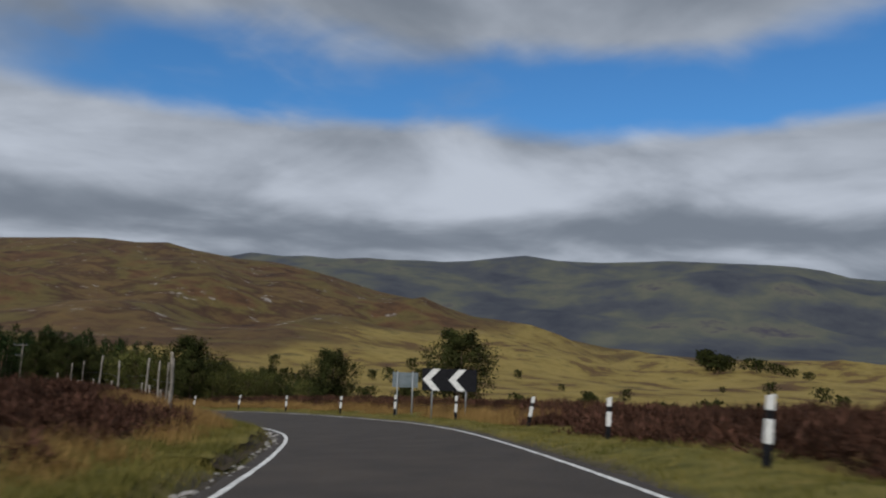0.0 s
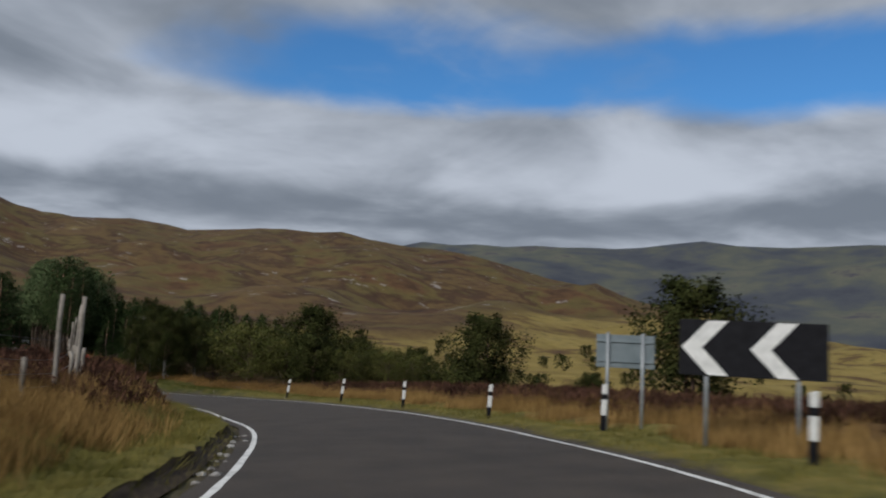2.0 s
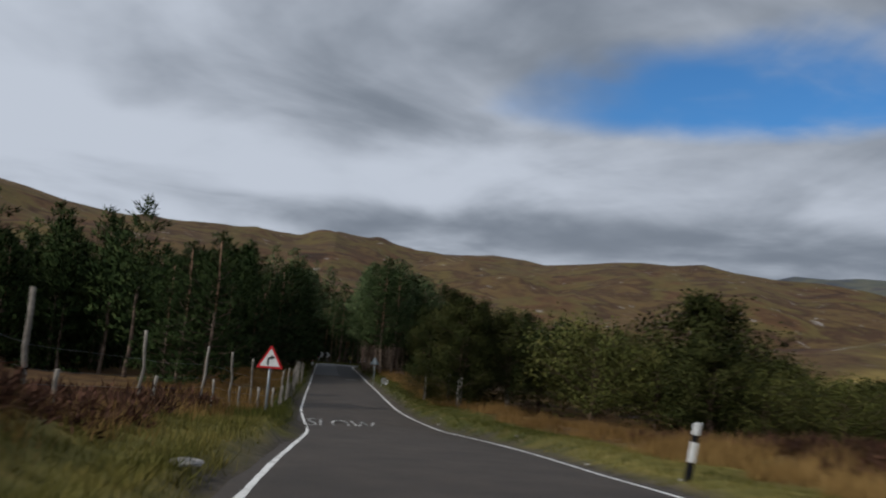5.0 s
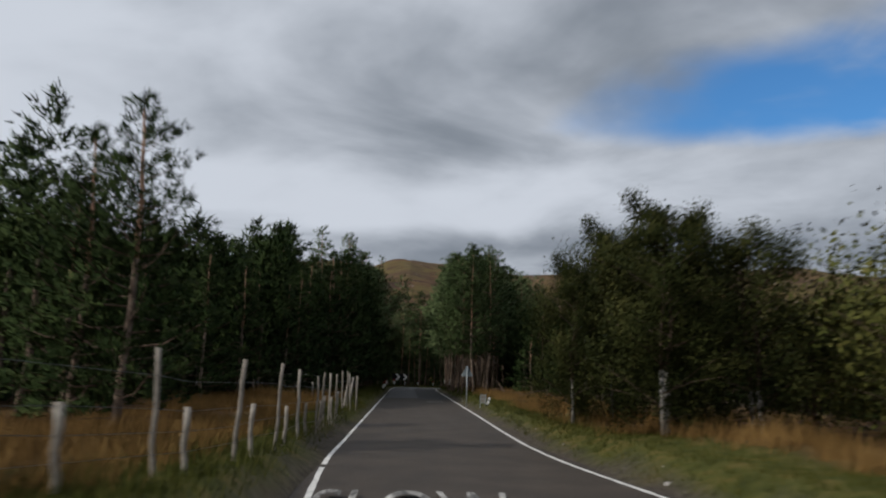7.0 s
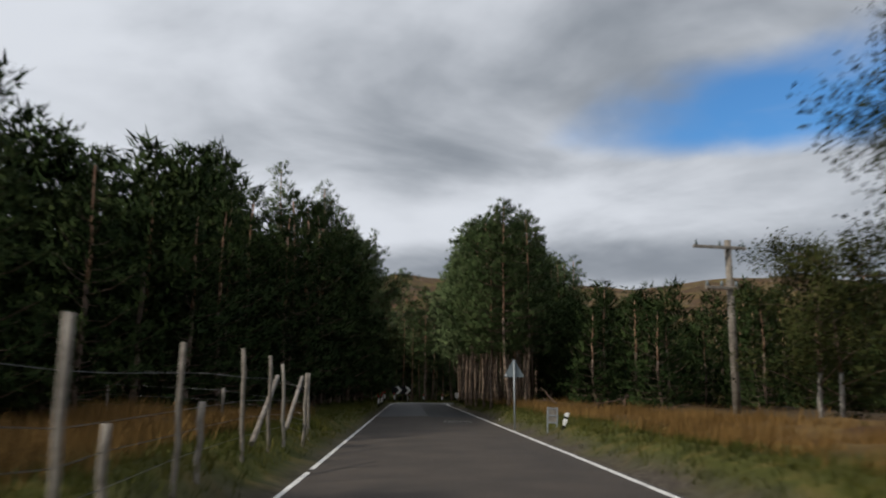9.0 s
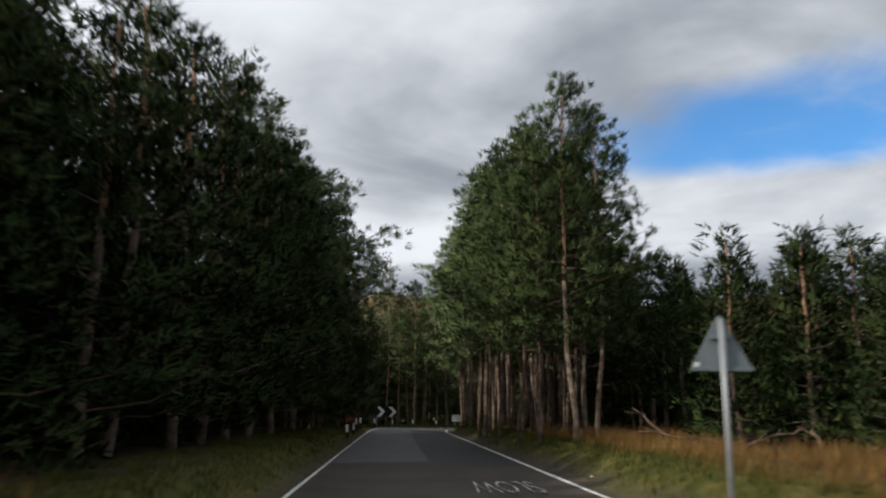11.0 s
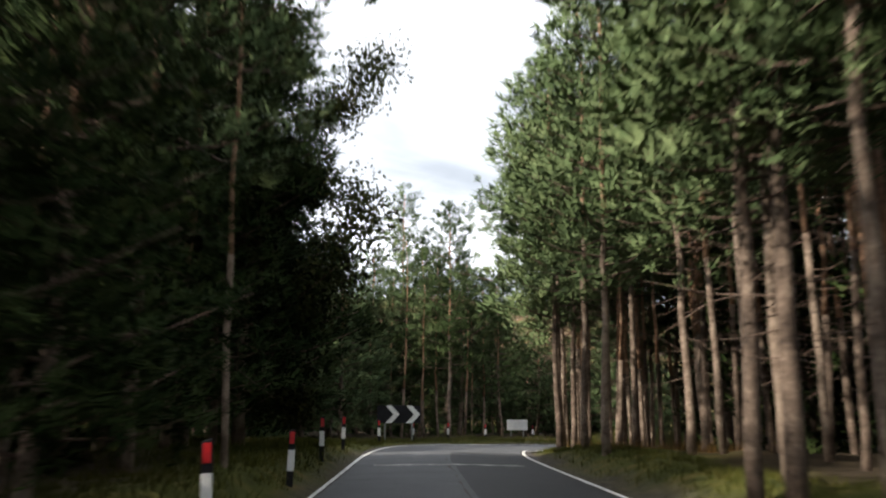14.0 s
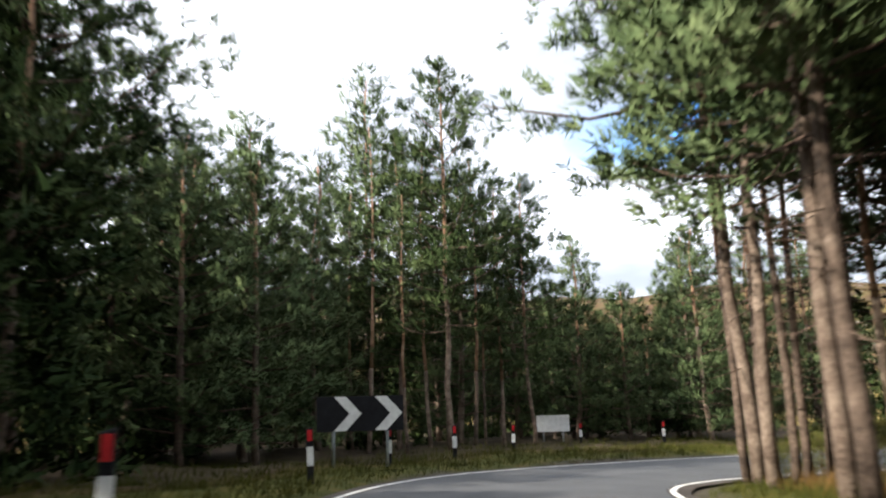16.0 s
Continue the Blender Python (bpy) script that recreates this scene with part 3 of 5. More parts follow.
def edge_line(name, side):
    """The white line along one edge, worn in places."""
    rs = np.random.RandomState(5 if side < 0 else 6)
    vs, fs = [], []
    gone = lambda y: side < 0 and (-0.2 < y < 0.6 or 17.0 < y < 17.5)
    for k in range(len(CEN)):
        w = CEN[k, 2] / 2
        a, b_ = side * (w - 0.052 + rs.uniform(-0.01, 0.01)), side * (w + 0.052 + rs.uniform(-0.01, 0.01))
        for o in (a, b_):
            camber = -0.018 * abs(o) * (1 - min(1, abs(cross(CEN[k, 1])) / 0.025))
            vs.append((CEN[k, 0] + NOR[k, 0] * o, CEN[k, 1] + NOR[k, 1] * o, road_z(CEN[k, 1]) + cross(CEN[k, 1]) * o + camber + 0.006))
        if k and not gone(CEN[k, 1]):
            fs.append((2 * k - 2, 2 * k - 1, 2 * k + 1, 2 * k))
    ob = mesh_ob(name, vs, fs, M_linepaint)
    return tagged(ob, "worn white edge line painted on the road", "road marking", kind="structure")


edge_line("edge_line", -1)
edge_line("edge_line", 1)


def slow_word(x, y, size, length, turned):
    """The word painted flat on the road, drawn out along it."""
    cu = bpy.data.curves.new("slow_marking", "FONT")
    cu.body, cu.align_x, cu.align_y, cu.size = "SLOW", "CENTER", "CENTER", 1.0
    tmp = bpy.data.objects.new("tmp", cu)
    me = bpy.data.meshes.new_from_object(tmp)
    bpy.data.objects.remove(tmp)
    me.materials.append(M_worn)
    me.name = "slow_marking"
    ob = new("slow_marking", me)
    ob.matrix_basis = pose(x, y, float(road_z(y)) + float(cross(y)) * (x - CEN[station(y), 0]) + 0.006, 0, 0, 180 if turned else 0) @ Matrix.Diagonal((size, length, 1, 1))
    return tagged(ob, "worn white word SLOW painted on the asphalt", "road marking", kind="structure")


def post_bw(x, y, lean_x=0.0, lean_y=0.0, face=0.0, h=1.0, red=False, lift=0.0):
    """Black and white verge post with a reflector strip."""
    z = gz(x, y)
    e = thing("verge_marker_post", pose(x, y, z - 0.1 + lift, lean_y, lean_x, face), "black and white verge post with a red reflector" if red else "black and white plastic verge marker post beside the road", "marker post", "verge marker posts")
    w, d = 0.11, 0.07
    for name, a, b_, mat, lab in (("base_band", 0, 0.43, M_black, "black lower band"), ("white_band", 0.43, 0.77, M_white, "white middle band"), ("black_band", 0.77, 0.89, M_black, "black upper band"), ("top", 0.89, 1.1, M_black if red else M_white, "top with a slanted end")):
        s = h
        bm = box(w, d, (b_ - a) * s, (0, 0, (a + b_) / 2 * s), 0.012)
        if name == "top":
            for v in bm.verts:
                if v.co.z > 1.05 * s:
                    v.co.z += v.co.x * 0.3
        band = part(name, bm, mat, e, lab)
    if red:
        part("reflector", box(0.08, 0.006, 0.2 * h, (0, -d / 2 - 0.003, 0.97 * h), 0.002), M_red, band, "red reflector")
    return e


def pole(parent, x, z0, z1, r=0.038, y=0.0):
    p = part("pole", tube([(x, y, z0), (x, y, z1)], [r, r], 12), M_grey, parent)
    part("pole_cap", tube([(x, y, z1), (x, y, z1 + 0.02)], [r * 1.12, r * 0.9], 12), M_grey, p)


def chevron_board(x, y, zc, face, way, label, k=1.0):
    """A black board with two white chevrons on two posts. way: -1 points to the viewer's left."""
    z0 = gz(x, y)
    e = thing("chevron_sign", pose(x, y, 0, 0, 0, face), label, "road sign")
    board = part("board", box(2.0 * k, 0.02, 0.8 * k, (0, 0, zc), 0.006), M_black, e, "black board")
    for c in (-0.69, 0.25):
        s = way
        o = c if way < 0 else -c
        a, b_ = 0.36, 0.28
        pts = [(o + s * 0.28, 0), (o + s * (0.28 - a), 0.39), (o + s * (0.28 - a - b_), 0.39), (o + s * (0.28 - b_), 0), (o + s * (0.28 - a - b_), -0.39), (o + s * (0.28 - a), -0.39)]
        part("chevron", prism([(p * k, zc + q * k) for p, q in pts], -0.017, -0.012), M_white, board, "white reflective chevron")
    for px in (-0.62 * k, 0.62 * k):
        pole(e, px, z0 - 0.3, zc + 0.36 * k, 0.038, 0.06)
        for zz in (zc - 0.25, zc + 0.25):
            part("clip", box(0.1, 0.05, 0.04, (px, 0.035, zz), 0.004), M_grey, e)
    return e


def plain_board(x, y, zc, w, h, face, mat, label, back=True):
    z0 = gz(x, y)
    e = thing("road_sign_board", pose(x, y, 0, 0, 0, face), label, "road sign")
    panel = part("panel", box(w, 0.015, h, (0, 0, zc), 0.005), mat, e)
    for zz in (zc - h * 0.3, zc + h * 0.3) if back else ():
        part("stiffener", box(w * 0.96, 0.03, 0.05, (0, -0.022, zz), 0.004), M_signback, panel)
    for px in (-w * 0.3, w * 0.3):
        pole(e, px, z0 - 0.3, zc + h / 2 + 0.03 if back else zc + h / 2, 0.038, -0.07 if back else 0.05)
    return e


def triangle(parent, zb, w, depth, mat, y, name, label="", cut=0.07):
    hgt = w * 0.866
    p = [(-w / 2, zb), (w / 2, zb), (0, zb + hgt)]
    out = []
    for i in range(3):
        a, b_, c = Vector(p[i - 1]), Vector(p[i]), Vector(p[(i + 1) % 3])
        d1, d2 = (a - b_).normalized() * cut, (c - b_).normalized() * cut
        for q in range(5):
            t = q / 4
            out.append(tuple((1 - t) ** 2 * (b_ + d1) + 2 * t * (1 - t) * b_ + t * t * (b_ + d2)))
    return part(name, prism(out, y - depth / 2, y + depth / 2), mat, parent, label)


def warning_sign(x, y, zb, w, face, from_back, label):
    z0 = gz(x, y)
    e = thing("warning_sign", pose(x, y, 0, 0, 0, face), label, "road sign")
    if from_back:
        plate = triangle(e, zb, w, 0.012, M_signback, 0, "plate", "grey back of the plate")
        part("stiffener", box(w * 0.93, 0.03, 0.04, (0, -0.02, zb + 0.03), 0.004), M_signback, plate)
        part("stiffener", box(w * 0.3, 0.03, 0.04, (0, -0.02, zb + w * 0.5), 0.004), M_signback, plate)
        part("label_patch", box(0.06, 0.004, 0.05, (-w * 0.38, -0.01, zb + 0.08), 0.001), M_white, plate, "small pale label")
        pole(e, 0, z0 - 0.3, zb + w * 0.75, 0.031, -0.05)
    else:
        plate = triangle(e, zb, w, 0.012, M_red, 0, "plate", "red border plate")
        triangle(plate, zb + w * 0.075, w * 0.74, 0.004, M_white, -0.009, "white_face", "white face", 0.03)
        c = zb + w * 0.12
        arrow = [(-0.1, c), (-0.1, c + 0.2), (-0.06, c + 0.27), (0.02, c + 0.3), (0.02, c + 0.36), (0.14, c + 0.265), (0.02, c + 0.17), (0.02, c + 0.225), (-0.02, c + 0.21), (-0.035, c + 0.18), (-0.035, c)]
        part("bend_arrow", prism([(a * w / 0.9, c + (b_ - c) * w / 0.95) for a, b_ in arrow], -0.015, -0.012), M_black, plate, "black right-bend arrow")
        pole(e, 0, z0 - 0.3, zb + w * 0.6, 0.038, 0.06)
        part("clip", box(0.1, 0.05, 0.04, (0, 0.03, zb + 0.12), 0.004), M_grey, e)
    return e


def notice_frame(x, y, face):
    """A low pale wooden frame round a weathered panel, on two short legs."""
    e = thing("notice_board", pose(x, y, gz(x, y), -6, 4, face), "small weathered pale-framed notice board standing in the grass", "sign")
    e.matrix_basis = e.matrix_basis @ Matrix.Scale(0.6, 4)
    part("panel", box(0.42, 0.02, 0.66, (0, 0, 0.72), 0.003), M_post, e, "weathered panel")
    for px in (-0.24, 0.24):
        part("upright", box(0.07, 0.05, 1.25, (px, 0, 0.5), 0.006), M_grey, e, "pale painted upright")
    for pz in (0.38, 0.72, 1.06):
        part("rail", box(0.42, 0.04, 0.07, (0, -0.012, pz), 0.006), M_grey, e, "pale painted rail")
    return e


# ---- trees ----
def tuft_tris(centres, dirs, per, length, width, rs, spread=0.9, anchors=None):
    """Thin triangles that fan out of each centre about its direction; with anchors also normals that round each bough."""
    n = len(centres)
    c = np.repeat(centres, per, 0)
    d = np.repeat(dirs, per, 0) + rs.normal(0, spread, (n * per, 3))
    d /= np.linalg.norm(d, axis=1)[:, None] + 1e-9
    s = np.cross(d, rs.normal(0, 1, (n * per, 3)))
    s /= np.linalg.norm(s, axis=1)[:, None] + 1e-9
    ln = length * rs.uniform(0.55, 1.2, (n * per, 1))
    wd = width * rs.uniform(0.6, 1.2, (n * per, 1))
    base = c + rs.normal(0, length * 0.25, (n * per, 3))
    v = np.stack([base - s * wd / 2, base + s * wd / 2, base + d * ln + s * wd * 0.15], 1)
    if anchors is None:
        return v.reshape(-1, 3), np.arange(n * per * 3).reshape(-1, 3)
    o = base + d * ln * 0.5 - np.repeat(anchors, per, 0)
    o /= np.linalg.norm(o, axis=1)[:, None] + 1e-9
    return wound(v, o + 0.4 * d + rs.normal(0, 0.2, o.shape))


def wound(v, o):
    """Faces turned so that they look along o, with o as the normal of their corners."""
    o = o / (np.linalg.norm(o, axis=1)[:, None] + 1e-9)
    back = (np.cross(v[:, 1] - v[:, 0], v[:, 2] - v[:, 0]) * o).sum(1) < 0
    v[back] = v[back][:, ::-1]
    k = v.shape[1]
    return v.reshape(-1, 3), np.arange(len(v) * k).reshape(-1, k), np.repeat(o, k, 0)


def leaf_quads(centres, anchors, size, rs, jitter):
    n = len(centres)
    c = centres + rs.normal(0, jitter, (n, 3))
    a = rs.normal(0, 1, (n, 3))
    a /= np.linalg.norm(a, axis=1)[:, None]
    b_ = np.cross(a, rs.normal(0, 1, (n, 3)))
    b_ /= np.linalg.norm(b_, axis=1)[:, None]
    s = size * rs.uniform(0.6, 1.3, (n, 1))
    v = np.stack([c - a * s, c + b_ * s * 0.55, c + a * s, c - b_ * s * 0.55], 1)
    o = c - anchors
    o /= np.linalg.norm(o, axis=1)[:, None] + 1e-9
    return wound(v, o + rs.normal(0, 0.3, o.shape))


ROUNDED = {}


def fast_mesh(name, v, f, mat, normals=None):
    me = bpy.data.meshes.new(name)
    n, k = f.shape
    me.vertices.add(len(v))
    me.vertices.foreach_set("co", np.ascontiguousarray(v, np.float32).ravel())
    me.loops.add(n * k)
    me.loops.foreach_set("vertex_index", f.ravel().astype(np.int32))
    me.polygons.add(n)
    me.polygons.foreach_set("loop_start", np.arange(0, n * k, k, dtype=np.int32))
    me.materials.append(mat)
    me.update(calc_edges=True)
    if normals is not None:
        me.polygons.foreach_set("use_smooth", np.ones(n, bool))
        me.normals_split_custom_set_from_vertices(normals.astype(np.float32).tolist())
        ROUNDED[me.name] = normals
    return me


def make_pine(seed, h, bare, spread, density, mat, trunk_r, label, fine=1, limbs=True, cut=7):
    """A Scots pine: bent trunk, limbs, dead stubs and a crown of needle tufts."""
    rs = np.random.RandomState(seed)
    e = thing("pine_tree", pose(0, 0, 0), label, "tree", "roadside pines")
    bx, by = rs.uniform(-0.25, 0.25, 2)
    hs = np.linspace(-0.4, h * 0.97, 12)
    line = [(bx * math.sin(z / h * 3) + rs.normal(0, 0.03), by * math.sin(z / h * 2.4) + rs.normal(0, 0.03), z) for z in hs]
    rad = [trunk_r * (1.15 if z < 0.1 else 1) * (1 - 0.85 * max(z, 0) / h) + 0.012 for z in hs]
    part("trunk", tube(line[:cut], rad[:cut], 9), M_bark, e, "grey-brown fissured bark")
    part("upper_trunk", tube(line[cut - 1:], [r * 0.98 for r in rad[cut - 1:]], 7), M_barkred, e, "orange-brown upper bark")
    at_z = lambda z: Vector((float(np.interp(z, hs, [p[0] for p in line])), float(np.interp(z, hs, [p[1] for p in line])), float(z)))
    cs, ds, mids = [], [], []
    limb = bmesh.new()

    def add_limb(pts, r0):
        t = tube(pts, [r0 * (1 - 0.75 * i / (len(pts) - 1)) for i in range(len(pts))], 3, False)
        tm = bpy.data.meshes.new("tmp")
        t.to_mesh(tm)
        t.free()
        limb.from_mesh(tm)
        bpy.data.meshes.remove(tm)

    nb = int(density * 46)
    for i in range(nb):
        q = (i + rs.uniform(0, 1)) / nb
        z = h * (bare + (0.99 - bare) * q)
        prof = ((0.45 if bare > 0.1 else 0.85) + (0.55 if bare > 0.1 else 0.15) * min(1, q / 0.25)) * (1 - q) ** 0.62 + 0.06
        ln = spread * prof * rs.uniform(0.65, 1.2)
        az = i * 2.4 + rs.uniform(-0.5, 0.5)
        lift = rs.uniform(-0.15, 0.3) + 0.55 * q
        d = Vector((math.cos(az), math.sin(az), lift)).normalized()
        a = at_z(z)
        pts = [a, a + d * ln * 0.5 + Vector((0, 0, -0.05 * ln)), a + d * ln + Vector((0, 0, 0.08 * ln))]
        if ln > 0.5 and limbs:
            add_limb(pts, 0.008 + 0.013 * ln)
        nt_ = max(3, int(ln * (9.0 if fine >= 2 else 5.5)))
        for k in range(nt_):
            t = 0.3 + 0.75 * (k + rs.uniform(0, 0.8)) / nt_
            side = Vector([float(q_) for q_ in rs.normal(0, 1, 3)])
            p = a + d * ln * t + Vector((side.x, side.y, side.z * 0.42)) * (0.12 + 0.17 * ln * (1 - 0.7 * abs(2 * t - 1))) + Vector((0, 0, 0.1))
            cs.append(p)
            mids.append(a + d * ln * (0.25 + 0.5 * t) + Vector((0, 0, -0.3)))
            ds.append(Vector((d.x * 0.8 + side.x * 0.25, d.y * 0.8 + side.y * 0.25, 0.55 + 0.3 * q)))
    for i in range((26 if cut < 6 else 18 if bare > 0.25 else 8) if limbs else 0):
        z = h * rs.uniform(0.12, bare + 0.15)
        az = rs.uniform(0, 6.28)
        ln = rs.uniform(0.4, 1.5)
        a = at_z(z)
        d = Vector((math.cos(az), math.sin(az), rs.uniform(-0.45, 0.5)))
        add_limb([a, a + d * ln * 0.5 + Vector((0, 0, rs.uniform(-0.1, 0.1))), a + d * ln], 0.014)
    if limbs:
        tagged(part("branchwork", limb, M_dead, e, "bare brown limbs and dead stubs"), kind="stuff")
    else:
        limb.free()
    v, f, soft = tuft_tris(np.array(cs), np.array(ds), *((6, 0.5, 0.14), (11, 0.34, 0.07), (11, 0.3, 0.062), (20, 0.27, 0.044))[fine], rs, 0.55, np.array(mids))
    crown = new("crown", fast_mesh("crown", v, f, mat, soft))
    tagged(adopt(crown, e, "dark green needle crown with an uneven outline"), kind="stuff")
    return e


def make_broadleaf(seed, h, w, trunk_r, bare, leaves, mat, bark, name, label, lean=0.0, size=0.11, group="roadside broadleaves", stems=1):
    rs = np.random.RandomState(seed)
    e = thing(name, pose(0, 0, 0), label, "tree" if h > 3.5 else "bush", group)
    cs = []
    for st in range(stems):
        ox, oy = (0, 0) if st == 0 else rs.uniform(-0.25, 0.25, 2) * w * 0.4
        hs = np.linspace(-0.3, h * 0.9, 7)
        line = [(ox + lean * (z / h) ** 2 * h + rs.normal(0, 0.04), oy + rs.normal(0, 0.04), z) for z in hs]
        rad = [trunk_r * (1 - 0.88 * max(0, z) / h) for z in hs]
        part("trunk", tube(line[:3], rad[:3], 8), bark, e, "pale stem" if bark is M_birchbark else "")
        part("upper_stem", tube(line[2:], [r * 0.98 for r in rad[2:]], 6), M_dead, e, "brown upper stem")
        limb = bmesh.new()
        for i in range(15):
            z = h * (bare + (0.9 - bare) * (i + 0.5) / 15)
            a = Vector((float(np.interp(z, hs, [p[0] for p in line])), float(np.interp(z, hs, [p[1] for p in line])), float(z)))
            q = (z / h - bare) / (1 - bare)
            ln = w / 2 * (math.sin(math.pi * min(1, 0.18 + 0.82 * q) ** 0.9) * 0.8 + 0.2) * rs.uniform(0.7, 1.15)
            az = i * 2.4 + rs.uniform(-0.4, 0.4)
            d = Vector((math.cos(az), math.sin(az), rs.uniform(0.25, 0.8)))
            t = tube([a, a + d * ln * 0.5, a + d * ln + Vector((0, 0, -0.1 * ln))], [0.03 * h / 7, 0.018 * h / 7, 0.006], 4, False)
            tm = bpy.data.meshes.new("tmp")
            t.to_mesh(tm)
            t.free()
            limb.from_mesh(tm)
            bpy.data.meshes.remove(tm)
            for k in range(9):
                u_ = 0.35 + 0.7 * k / 8
                c = a + d * ln * u_ + Vector([float(q_) for q_ in rs.normal(0, 0.16, 3)]) * ln * 0.9
                cs.append((c, 0.16 + 0.17 * ln, a + d * ln * 0.45))
        tagged(part("branchwork", limb, M_dead, e), kind="stuff")
    per = max(4, leaves // len(cs))
    pts = np.concatenate([np.array(c)[None] + np.clip(rs.normal(0, r * 0.5, (per, 3)), -r, r) for c, r, _ in cs])
    pts[:, 2] = np.maximum(pts[:, 2], 0.12)
    v, f, soft = leaf_quads(pts, np.repeat([np.array(m) for _, _, m in cs], per, 0), size, rs, 0.02)
    crown = new("crown", fast_mesh("crown", v, f, mat, soft))
    tagged(adopt(crown, e, "leafy crown with gaps"), kind="stuff")
    return e


WOOD = []


def plant_wood(proto, x, y, s=1.0, turn=0.0):
    """A tree of the deep wood, to be joined with the others."""
    WOOD.append((proto, pose(x, y, gz(x, y) - 0.05, 0, 0, turn) @ Matrix.Scale(s, 4)))


def join_wood():
    """The deep wood as one thing, its foliage and its trunks."""
    e = tagged(thing("pine_wood", pose(0, 0, 0), "dense dark pine wood behind the roadside trees", "wood"), kind="stuff")
    for name, mat in (("crown", M_needle_shade), ("trunk", M_bark)):
        data = {}
        for p in {q for q, _ in WOOD}:
            me = next(c for c in p.children if c.name.startswith(name)).data
            me.calc_loop_triangles()
            v = np.empty(len(me.vertices) * 3, np.float32)
            me.vertices.foreach_get("co", v)
            f = np.empty(len(me.loop_triangles) * 3, np.int32)
            me.loop_triangles.foreach_get("vertices", f)
            data[p.name] = (v.reshape(-1, 3), f.reshape(-1, 3), ROUNDED.get(me.name))
        vs, fs, ns, n = [], [], [], 0
        for p, m in WOOD:
            v, f, soft = data[p.name]
            a = np.array(m)
            if soft is not None:
                ns.append(soft @ a[:3, :3].T / np.cbrt(np.linalg.det(a[:3, :3])))
            vs.append(v @ a[:3, :3].T + a[:3, 3])
            fs.append(f + n)
            n += len(v)
        ob = new("foliage" if name == "crown" else "stems", fast_mesh(name, np.concatenate(vs), np.concatenate(fs), mat, np.concatenate(ns) if ns else None))
        tagged(adopt(ob, e), kind="stuff")
    for p in {q for q, _ in WOOD}:
        for c in list(p.children):
            bpy.data.objects.remove(c)
        bpy.data.objects.remove(p)


PLANTED = set()


def clear_unplanted(protos):
    """Take away a kind of tree that found no place."""
    for p in protos:
        if p.name not in PLANTED:
            for c in list(p.children):
                bpy.data.objects.remove(c)
            bpy.data.objects.remove(p)


def plant(proto, x, y, s=1.0, turn=0.0):
    m = pose(x, y, gz(x, y) - 0.05, 0, 0, turn) @ Matrix.Scale(s, 4)
    if proto.name not in PLANTED:
        PLANTED.add(proto.name)
        proto.matrix_basis = m
        return proto
    c = copy_thing(proto, pose(0, 0, 0))
    c.matrix_basis = m
    return c


rt = random.Random(7)
NEAR = [make_pine(1, 14.0, 0.29, 3.1, 1.25, M_needle_lit, 0.1, "tall Scots pine with a bare lower trunk beside the road", 2, True, 6),
        make_pine(2, 12.5, 0.22, 3.0, 1.15, M_needle_shade, 0.11, "Scots pine with a broad dark crown beside the road", 2, True, 6),
        make_pine(3, 14.8, 0.33, 2.9, 1.2, M_needle_lit, 0.1, "tall straight Scots pine with a high crown beside the road", 2, True, 6),
        make_pine(5, 10.0, 0.05, 2.6, 1.2, M_needle_shade, 0.13, "Scots pine with boughs almost to the ground", 2)]
HERO = [make_pine(8, 14.0, 0.27, 3.2, 1.3, M_needle_mid, 0.1, "tall Scots pine with tufted boughs at the edge of the wood", 3, True, 6),
        make_pine(9, 13.0, 0.24, 3.0, 1.25, M_needle_shade, 0.1, "full-crowned Scots pine over a grassy verge", 3, True, 6),
        make_pine(10, 10.0, 0.06, 2.7, 1.25, M_needle_lit, 0.12, "sunlit pine with boughs almost to the ground", 3),
        make_pine(12, 11.0, 0.07, 3.0, 1.3, M_needle_shade, 0.13, "dark shaded pine with low sweeping boughs", 3)]
STEM = [make_pine(21, 13.5, 0.5, 1.9, 0.62, M_needle_lit, 0.085, "slender pine with a long bare reddish trunk", 2, True, 4),
        make_pine(22, 12.6, 0.44, 1.7, 0.6, M_needle_lit, 0.072, "slender pine with dead twigs and a small high crown", 2, True, 5)]
BACK = [make_pine(6, 12.5, 0.2, 2.9, 0.85, M_needle_shade, 0.15, "dark Scots pine deep in the wood", 0, False),
        make_pine(7, 10.5, 0.0, 3.0, 1.0, M_needle_shade, 0.13, "shaded pine leafy down to the ground in the wood", 0, False)]
YOUNG = make_pine(4, 6.0, 0.0, 1.8, 0.9, M_needle_shade, 0.08, "young bushy pine at the edge of the wood", 1)
TALL_ = {NEAR[0].name: 14.0, NEAR[1].name: 12.5, NEAR[2].name: 14.8, NEAR[3].name: 10.0,
         HERO[0].name: 14.0, HERO[1].name: 13.0, HERO[2].name: 10.0, HERO[3].name: 11.0}


def plant_h(proto, x, y, h):
    return plant(proto, x, y, h / TALL_[proto.name], rt.uniform(0, 360))


def low_limit(x, y):
    """The wood on the right thins out to lower trees away from the road."""
    d = math.hypot(x + 0.8, y - 22.0)
    return 99.0 if x < 5.2 + (y - 46) * 0.3 else 0.6 + 0.2 * d


